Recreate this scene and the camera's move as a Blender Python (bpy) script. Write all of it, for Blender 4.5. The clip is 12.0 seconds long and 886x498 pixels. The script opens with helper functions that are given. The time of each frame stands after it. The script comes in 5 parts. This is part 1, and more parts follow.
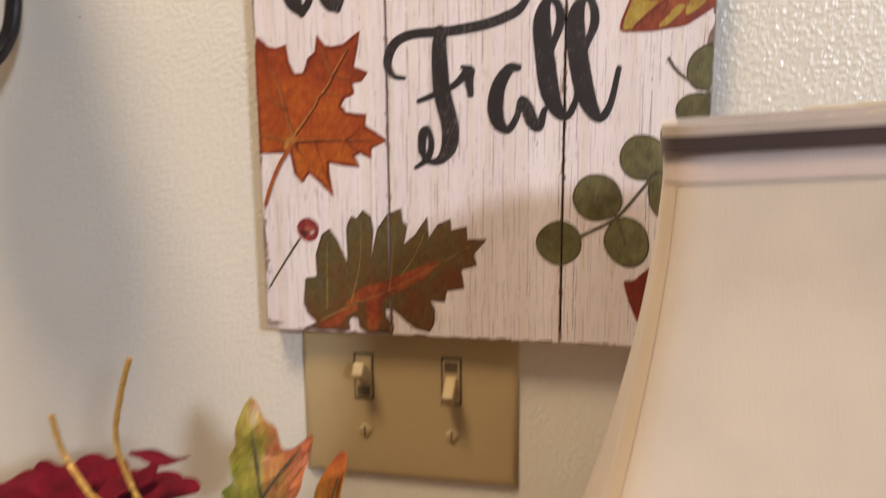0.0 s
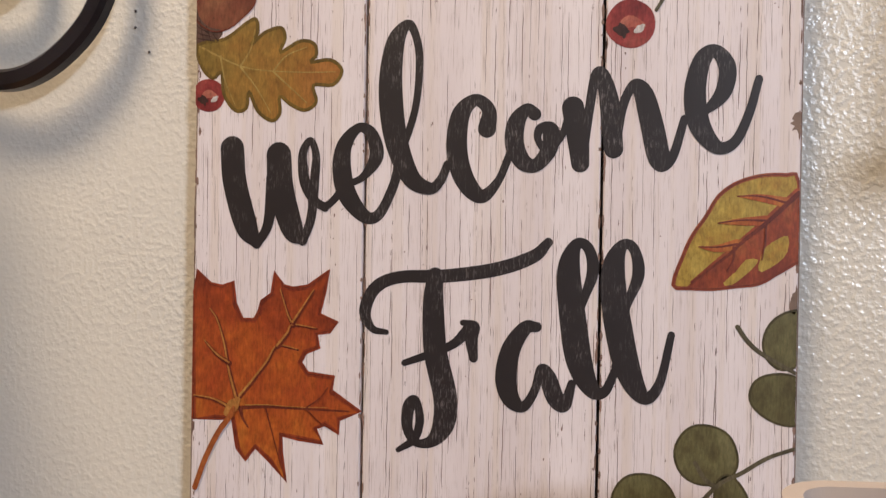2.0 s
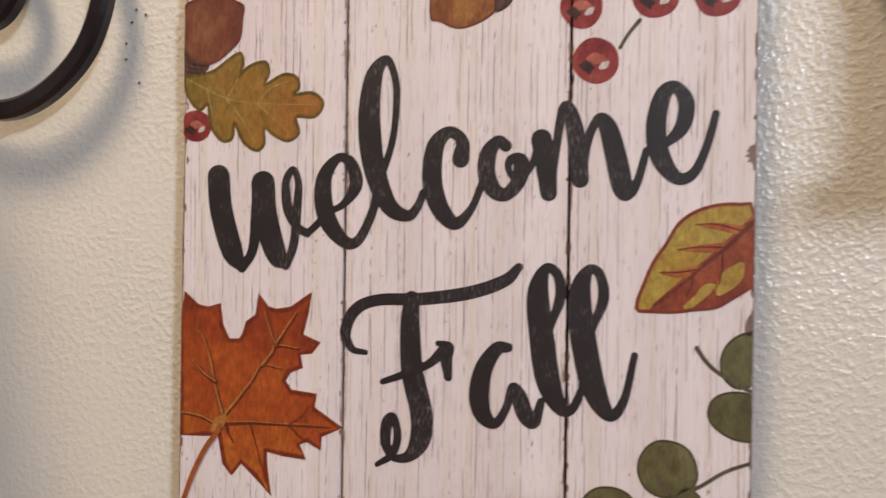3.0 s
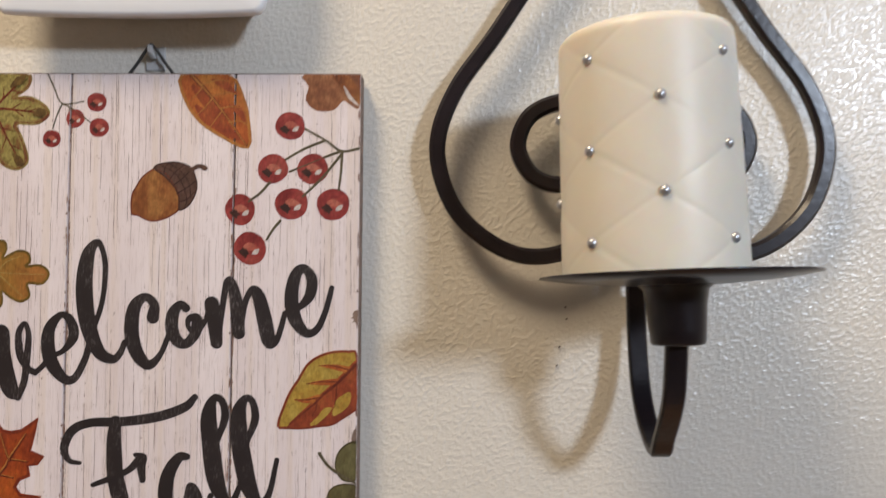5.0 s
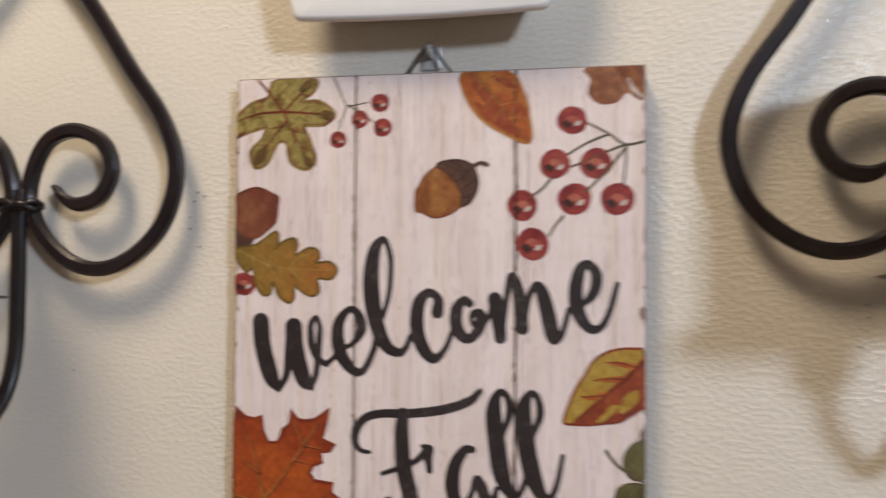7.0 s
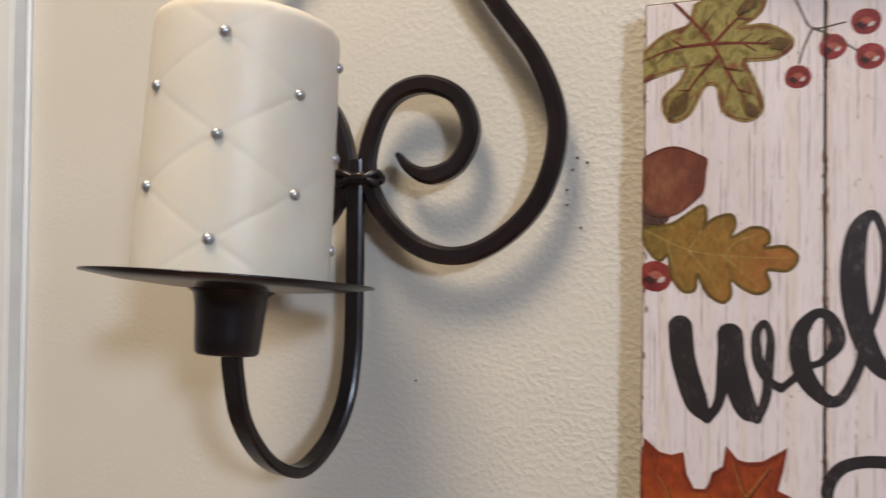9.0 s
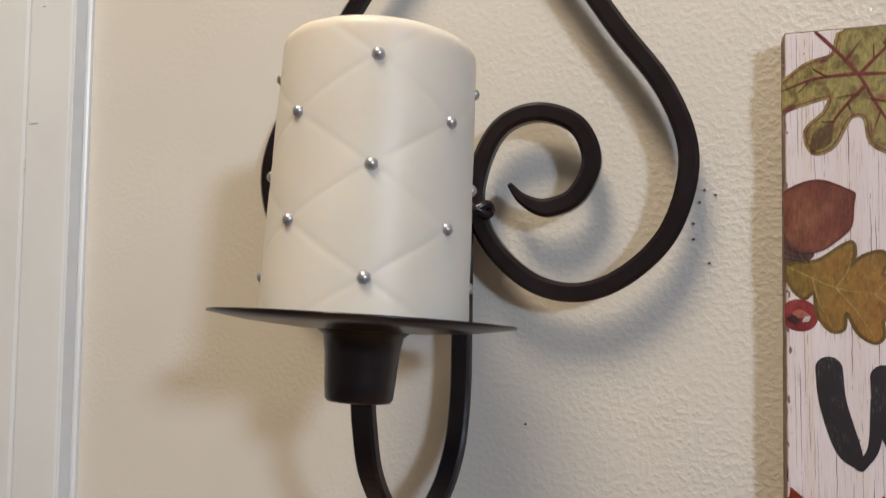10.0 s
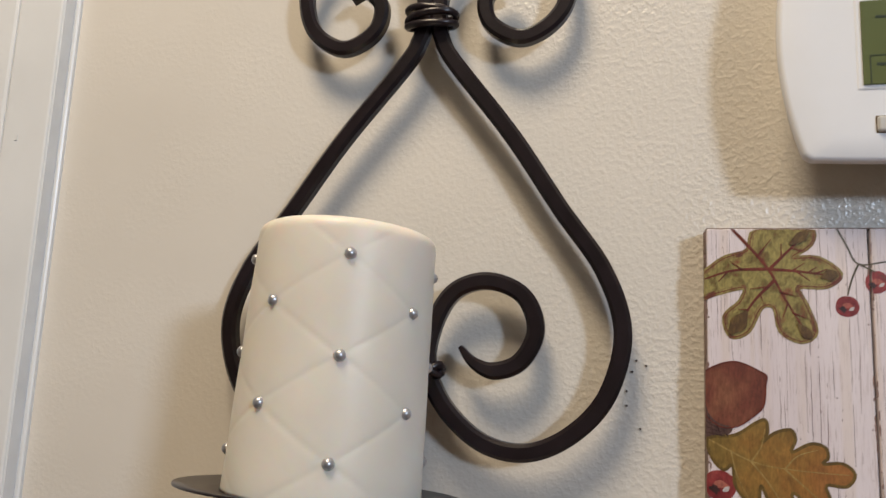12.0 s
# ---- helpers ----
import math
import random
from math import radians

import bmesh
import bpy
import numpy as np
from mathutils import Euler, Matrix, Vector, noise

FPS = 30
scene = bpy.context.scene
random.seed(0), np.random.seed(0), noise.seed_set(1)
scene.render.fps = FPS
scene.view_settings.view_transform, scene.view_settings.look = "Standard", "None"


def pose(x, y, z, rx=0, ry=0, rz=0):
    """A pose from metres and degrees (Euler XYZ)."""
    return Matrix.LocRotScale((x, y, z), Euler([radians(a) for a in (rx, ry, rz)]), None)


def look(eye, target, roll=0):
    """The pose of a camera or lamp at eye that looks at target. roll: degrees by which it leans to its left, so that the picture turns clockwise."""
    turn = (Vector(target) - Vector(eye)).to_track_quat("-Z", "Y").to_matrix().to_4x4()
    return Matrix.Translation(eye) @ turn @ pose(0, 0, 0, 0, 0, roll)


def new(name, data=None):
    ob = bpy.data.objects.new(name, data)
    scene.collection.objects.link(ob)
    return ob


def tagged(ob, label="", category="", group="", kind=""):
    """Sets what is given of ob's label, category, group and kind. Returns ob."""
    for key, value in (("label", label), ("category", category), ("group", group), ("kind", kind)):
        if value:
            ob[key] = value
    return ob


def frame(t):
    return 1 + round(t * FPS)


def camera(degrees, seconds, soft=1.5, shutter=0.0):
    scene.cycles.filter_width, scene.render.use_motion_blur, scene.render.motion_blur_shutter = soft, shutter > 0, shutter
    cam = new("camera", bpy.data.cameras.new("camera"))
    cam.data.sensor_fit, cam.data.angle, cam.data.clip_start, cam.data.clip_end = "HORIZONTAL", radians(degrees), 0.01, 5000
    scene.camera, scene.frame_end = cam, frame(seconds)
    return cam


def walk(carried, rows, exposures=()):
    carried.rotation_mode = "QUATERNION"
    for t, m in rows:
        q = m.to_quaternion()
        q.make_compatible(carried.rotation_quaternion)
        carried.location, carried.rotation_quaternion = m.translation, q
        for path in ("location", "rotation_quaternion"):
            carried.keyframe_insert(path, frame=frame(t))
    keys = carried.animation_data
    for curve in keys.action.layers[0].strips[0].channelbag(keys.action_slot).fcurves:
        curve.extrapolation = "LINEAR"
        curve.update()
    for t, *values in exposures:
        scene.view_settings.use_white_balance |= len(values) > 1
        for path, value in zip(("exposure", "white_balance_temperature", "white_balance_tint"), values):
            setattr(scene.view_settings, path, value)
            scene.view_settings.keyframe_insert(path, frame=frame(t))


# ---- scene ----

cam = camera(62.0, 12.0, soft=1.4, shutter=0.5)
PATH = [
    (0, (0.056, -0.36, 1.384), (-0.335, 1.57, 1.038), -0.5),
    (0.5, (0.052, -0.32, 1.416), (-0.275, 1.639, 1.176), -0.3),
    (1, (0.043, -0.3, 1.431), (-0.294, 1.668, 1.313), 0.1),
    (1.5, (0.035, -0.283, 1.436), (-0.31, 1.686, 1.378), 0.6),
    (2, (0.033, -0.271, 1.436), (-0.311, 1.699, 1.419), 0.9),
    (2.5, (0.032, -0.275, 1.439), (-0.305, 1.696, 1.436), 1.0),
    (2.7, (0.034, -0.277, 1.441), (-0.313, 1.693, 1.429), 0.8),
    (4.3, (0.116, -0.346, 1.477), (0.012, 1.652, 1.489), 0.5),
    (4.5, (0.129, -0.358, 1.485), (0.049, 1.641, 1.51), 0.4),
    (5, (0.155, -0.382, 1.499), (0.121, 1.617, 1.568), 0.4),
    (5.5, (0.163, -0.405, 1.51), (0.137, 1.592, 1.611), 0.5),
    (6, (0.164, -0.421, 1.507), (0.114, 1.575, 1.63), 0.5),
    (6.5, (0.126, -0.414, 1.499), (-0.031, 1.577, 1.61), 0.5),
    (6.8, (0.09, -0.4, 1.495), (-0.172, 1.58, 1.588), 0.3),
    (7, (0.068, -0.386, 1.501), (-0.261, 1.587, 1.543), 0.3),
    (7.5, (0.023, -0.355, 1.49), (-0.493, 1.576, 1.552), 0.7),
    (7.7, (-0.006, -0.34, 1.486), (-0.487, 1.599, 1.583), 0.7),
    (9.3, (-0.099, -0.318, 1.496), (-0.833, 1.543, 1.523), 0.6),
    (9.5, (-0.12, -0.316, 1.494), (-0.821, 1.556, 1.555), 0.5),
    (10, (-0.142, -0.325, 1.499), (-0.779, 1.568, 1.603), 0.7),
    (10.5, (-0.149, -0.331, 1.507), (-0.717, 1.579, 1.674), 1.1),
    (11, (-0.153, -0.336, 1.519), (-0.678, 1.58, 1.751), 1.6),
    (11.5, (-0.149, -0.343, 1.528), (-0.644, 1.572, 1.823), 1.9),
    (12, (-0.143, -0.354, 1.535), (-0.615, 1.564, 1.847), 2.4),
]
walk(cam, [(t, look(eye, target, roll)) for t, eye, target, roll in PATH],
     exposures=[(0.0, 0.0, 6650, 12), (0.5, -0.12, 6560, 13), (1.0, -0.19, 6480, 13), (2.7, -0.24, 6420, 13), (4.3, -0.14, 6330, 12), (5.5, -0.36, 6270, 10), (7.5, -0.29, 6330, 11), (9.3, -0.42, 6080, 10), (10.5, -0.51, 6050, 10), (12.0, -0.56, 6050, 10)])

# ---- light: a neutral pendant lamp in the room and a warm ceiling lamp close to the wall ----
world = bpy.data.worlds.new("world")
scene.world = world
world.use_nodes = True
world.node_tree.nodes["Background"].inputs[0].default_value = (1.0, 0.9, 0.78, 1)
world.node_tree.nodes["Background"].inputs[1].default_value = 0.02
KEY_AT, WARM_AT = (1.55, -1.95, 2.18), (-0.37, -0.617, 2.64)


def lamp_light(name, at, target, watts, size, colour):
    data = bpy.data.lights.new(name, "AREA")
    data.shape, data.size, data.energy, data.color = "DISK", size, watts, colour
    ob = new(name, data)
    ob.matrix_world = look(at, target)
    return ob


lamp_light("pendant_lamp_light", KEY_AT, (0.0, 0.0, 1.5), 41.5, 0.30, (0.785, 0.885, 1.03))
lamp_light("hall_lamp_light", WARM_AT, (-0.37, -0.55, 0.0), 25.0, 0.42, (1.0, 0.79, 0.535))


# ---- materials ----
def nodes_of(name):
    m = bpy.data.materials.new(name)
    m.use_nodes = True
    nt = m.node_tree
    return m, nt, nt.nodes["Principled BSDF"]


def ramp(nt, fac, stops):
    n = nt.nodes.new("ShaderNodeValToRGB")
    e = n.color_ramp.elements
    while len(e) < len(stops):
        e.new(0.5)
    for el, (p, c) in zip(e, stops):
        el.position, el.color = p, (*c, 1)
    nt.links.new(fac, n.inputs[0])
    return n.outputs[0]


def mapped(nt, scale=(1, 1, 1), rot=(0, 0, 0), loc=(0, 0, 0)):
    c = nt.nodes.new("ShaderNodeTexCoord")
    m = nt.nodes.new("ShaderNodeMapping")
    m.inputs["Scale"].default_value, m.inputs["Rotation"].default_value, m.inputs["Location"].default_value = scale, rot, loc
    nt.links.new(c.outputs["Object"], m.inputs[0])
    return m.outputs[0]


def noise_of(nt, vec, scale, detail=3.0, rough=0.5, dist=0.0):
    n = nt.nodes.new("ShaderNodeTexNoise")
    n.inputs["Scale"].default_value, n.inputs["Detail"].default_value = scale, detail
    n.inputs["Roughness"].default_value, n.inputs["Distortion"].default_value = rough, dist
    nt.links.new(vec, n.inputs["Vector"])
    return n.outputs["Fac"]


def blend(nt, fac, a, b, mode="MIX"):
    n = nt.nodes.new("ShaderNodeMix")
    n.data_type, n.blend_type = "RGBA", mode
    for sock, v in ((n.inputs[0], fac), (n.inputs[6], a), (n.inputs[7], b)):
        if isinstance(v, (int, float)):
            sock.default_value = v
        elif isinstance(v, tuple):
            sock.default_value = (*v, 1)
        else:
            nt.links.new(v, sock)
    return n.outputs[2]


def bump(nt, bs, height, strength, distance):
    n = nt.nodes.new("ShaderNodeBump")
    n.inputs["Strength"].default_value, n.inputs["Distance"].default_value = strength, distance
    nt.links.new(height, n.inputs["Height"])
    nt.links.new(n.outputs[0], bs.inputs["Normal"])


def plain(name, colour, rough=0.5, metal=0.0, vary=0.12, scale=60.0, bumps=0.0, bump_scale=300.0, coat=0.0, sss=0.0):
    """A surface of one paint with faint blotches and fine relief."""
    m, nt, bs = nodes_of(name)
    v = mapped(nt)
    dark = tuple(c * (1 - vary) for c in colour)
    light = tuple(min(1.0, c * (1 + vary)) for c in colour)
    nt.links.new(ramp(nt, noise_of(nt, v, scale, 4), [(0.3, dark), (0.7, light)]), bs.inputs["Base Color"])
    bs.inputs["Roughness"].default_value, bs.inputs["Metallic"].default_value = rough, metal
    bs.inputs["Coat Weight"].default_value = coat
    if sss:
        bs.inputs["Subsurface Weight"].default_value = sss
        bs.inputs["Subsurface Radius"].default_value = (0.012, 0.008, 0.005)
        bs.inputs["Subsurface Scale"].default_value = 1.0
    if bumps:
        bump(nt, bs, noise_of(nt, v, bump_scale, 3), bumps, 0.0006)
    return m


def wall_paint():
    m, nt, bs = nodes_of("cream_orange_peel_paint")
    v = mapped(nt)
    big = noise_of(nt, v, 7.0, 4)
    nt.links.new(ramp(nt, big, [(0.3, (0.655, 0.615, 0.545)), (0.7, (0.71, 0.67, 0.60))]), bs.inputs["Base Color"])
    bs.inputs["Roughness"].default_value = 0.24
    bs.inputs["Specular IOR Level"].default_value = 0.5
    peel = noise_of(nt, v, 400.0, 1.8, 0.5)
    soft = noise_of(nt, v, 90.0, 2.0)
    fine = ramp(nt, peel, [(0.42, (0, 0, 0)), (0.68, (1, 1, 1))])
    # the texture was rolled on thinner towards the door casing
    parts = nt.nodes.new("ShaderNodeSeparateXYZ")
    nt.links.new(v, parts.inputs[0])
    reach = nt.nodes.new("ShaderNodeMapRange")
    reach.inputs["From Min"].default_value, reach.inputs["From Max"].default_value = -0.34, 0.02
    reach.inputs["To Min"].default_value, reach.inputs["To Max"].default_value = 0.0, 0.95
    nt.links.new(parts.outputs["X"], reach.inputs["Value"])
    patch = nt.nodes.new("ShaderNodeMath")
    patch.operation = "ADD"
    patch.use_clamp = True
    nt.links.new(reach.outputs[0], patch.inputs[0])
    nt.links.new(ramp(nt, noise_of(nt, mapped(nt, loc=(3, 0, 5)), 16.0, 3), [(0.40, (0.0, 0.0, 0.0)), (0.66, (0.3, 0.3, 0.3))]), patch.inputs[1])
    clip = blend(nt, patch.outputs[0], (0.0, 0.0, 0.0), fine)
    bump(nt, bs, blend(nt, 0.18, clip, soft), 0.40, 0.0008)
    return m


def whitewash():
    """White distressed boards with thin dark grain lines, worn brown near the rim."""
    m, nt, bs = nodes_of("whitewashed_board")
    v = mapped(nt)
    tone = ramp(nt, noise_of(nt, mapped(nt, (60, 60, 6)), 1.0, 5), [(0.3, (0.67, 0.590, 0.60)), (0.7, (0.77, 0.700, 0.715))])
    stripe = ramp(nt, noise_of(nt, mapped(nt, (170, 40, 1.2), loc=(7, 0, 1)), 1.0, 2, 0.5), [(0.5, (0, 0, 0)), (0.62, (1, 1, 1))])
    col = blend(nt, stripe, tone, blend(nt, 0.4, tone, (0.66, 0.55, 0.46)))
    fine = ramp(nt, noise_of(nt, mapped(nt, (2600, 40, 60)), 1.0, 4, 0.65), [(0.36, (1, 1, 1)), (0.45, (0, 0, 0))])
    col = blend(nt, blend(nt, 0.55, (0.0, 0.0, 0.0), fine), col, (0.36, 0.27, 0.25))
    lines = ramp(nt, noise_of(nt, mapped(nt, (2600, 40, 60), loc=(5, 0, 3)), 1.0, 3, 0.6), [(0.30, (1, 1, 1)), (0.36, (0, 0, 0))])
    lines2 = ramp(nt, noise_of(nt, mapped(nt, (1500, 40, 16), loc=(3, 1, 2)), 1.0, 3, 0.6), [(0.28, (1, 1, 1)), (0.33, (0, 0, 0))])
    n = nt.nodes.new("ShaderNodeMath")
    n.operation = "MAXIMUM"
    nt.links.new(lines, n.inputs[0])
    nt.links.new(lines2, n.inputs[1])
    n2 = nt.nodes.new("ShaderNodeMath")
    n2.operation = "MULTIPLY"
    n2.inputs[1].default_value = 0.6
    nt.links.new(n.outputs[0], n2.inputs[0])
    col = blend(nt, n2.outputs[0], col, (0.13, 0.085, 0.075))
    specks = ramp(nt, noise_of(nt, v, 420.0, 3), [(0.24, (1, 1, 1)), (0.28, (0, 0, 0))])
    col = blend(nt, specks, col, (0.17, 0.08, 0.06))
    nt.links.new(col, bs.inputs["Base Color"])
    bs.inputs["Roughness"].default_value = 0.42
    bump(nt, bs, n.outputs[0], -0.25, 0.0003)
    return m


def painted(name, stops, scale=45.0, grain=0.42, rough=0.42, rot=0.0, drift=None):
    """Printed watercolour paint: soft patches and fine vertical brush grain; drift (per metre x, per metre z, start) lets the hues pass across the leaf."""
    m, nt, bs = nodes_of(name)
    v = mapped(nt, (1, 1, 0.7), (0, radians(rot), 0))
    patches = noise_of(nt, v, scale, 4, 0.6, 0.4)
    if drift:
        dot = nt.nodes.new("ShaderNodeVectorMath")
        dot.operation = "DOT_PRODUCT"
        dot.inputs[1].default_value = (drift[0], 0.0, drift[1])
        nt.links.new(mapped(nt), dot.inputs[0])
        total = nt.nodes.new("ShaderNodeMath")
        total.operation = "ADD"
        total.inputs[1].default_value = drift[2]
        nt.links.new(dot.outputs["Value"], total.inputs[0])
        both = nt.nodes.new("ShaderNodeMath")
        both.operation = "MULTIPLY_ADD"
        both.inputs[1].default_value = 0.9
        nt.links.new(patches, both.inputs[0])
        nt.links.new(total.outputs[0], both.inputs[2])
        patches = both.outputs[0]
    col = ramp(nt, patches, stops)
    fine = ramp(nt, noise_of(nt, mapped(nt, (1100, 300, 260)), 1.0, 4, 0.7), [(0.3, (1 - grain,) * 3), (0.62, (1.0, 1.0, 1.0))])
    wash = ramp(nt, noise_of(nt, v, scale * 4.5, 5, 0.7, 0.3), [(0.3, (0.62, 0.58, 0.55)), (0.65, (1.05, 1.05, 1.05))])
    col = blend(nt, 1.0, blend(nt, 1.0, col, wash, "MULTIPLY"), fine, "MULTIPLY")
    nt.links.new(col, bs.inputs["Base Color"])
    bump(nt, bs, noise_of(nt, mapped(nt, (700, 300, 300)), 1.0, 3), 0.12, 0.0003)
    bs.inputs["Roughness"].default_value = rough
    return m


def ink():
    m, nt, bs = nodes_of("worn_black_ink")
    patch = ramp(nt, noise_of(nt, mapped(nt), 55.0, 3), [(0.45, (0, 0, 0)), (0.68, (1, 1, 1))])
    scratch = ramp(nt, noise_of(nt, mapped(nt, (1500, 300, 260)), 1.0, 5, 0.7), [(0.52, (0.016, 0.011, 0.012)), (0.64, (0.20, 0.17, 0.17))])
    worn = blend(nt, patch, (0.017, 0.012, 0.013), scratch)
    nt.links.new(worn, bs.inputs["Base Color"])
    bs.inputs["Roughness"].default_value = 0.5
    return m


def fabric(name, colour, scale=1500.0, rough=0.85):
    m, nt, bs = nodes_of(name)
    a = noise_of(nt, mapped(nt, (1, 1, 0.06)), scale, 3)
    b = noise_of(nt, mapped(nt), 25.0, 3)
    lo, hi = tuple(c * 0.88 for c in colour), tuple(min(1, c * 1.08) for c in colour)
    nt.links.new(ramp(nt, b, [(0.3, lo), (0.7, hi)]), bs.inputs["Base Color"])
    bs.inputs["Roughness"].default_value = rough
    bs.inputs["Sheen Weight"].default_value = 0.2
    bump(nt, bs, a, 0.25, 0.0003)
    return m


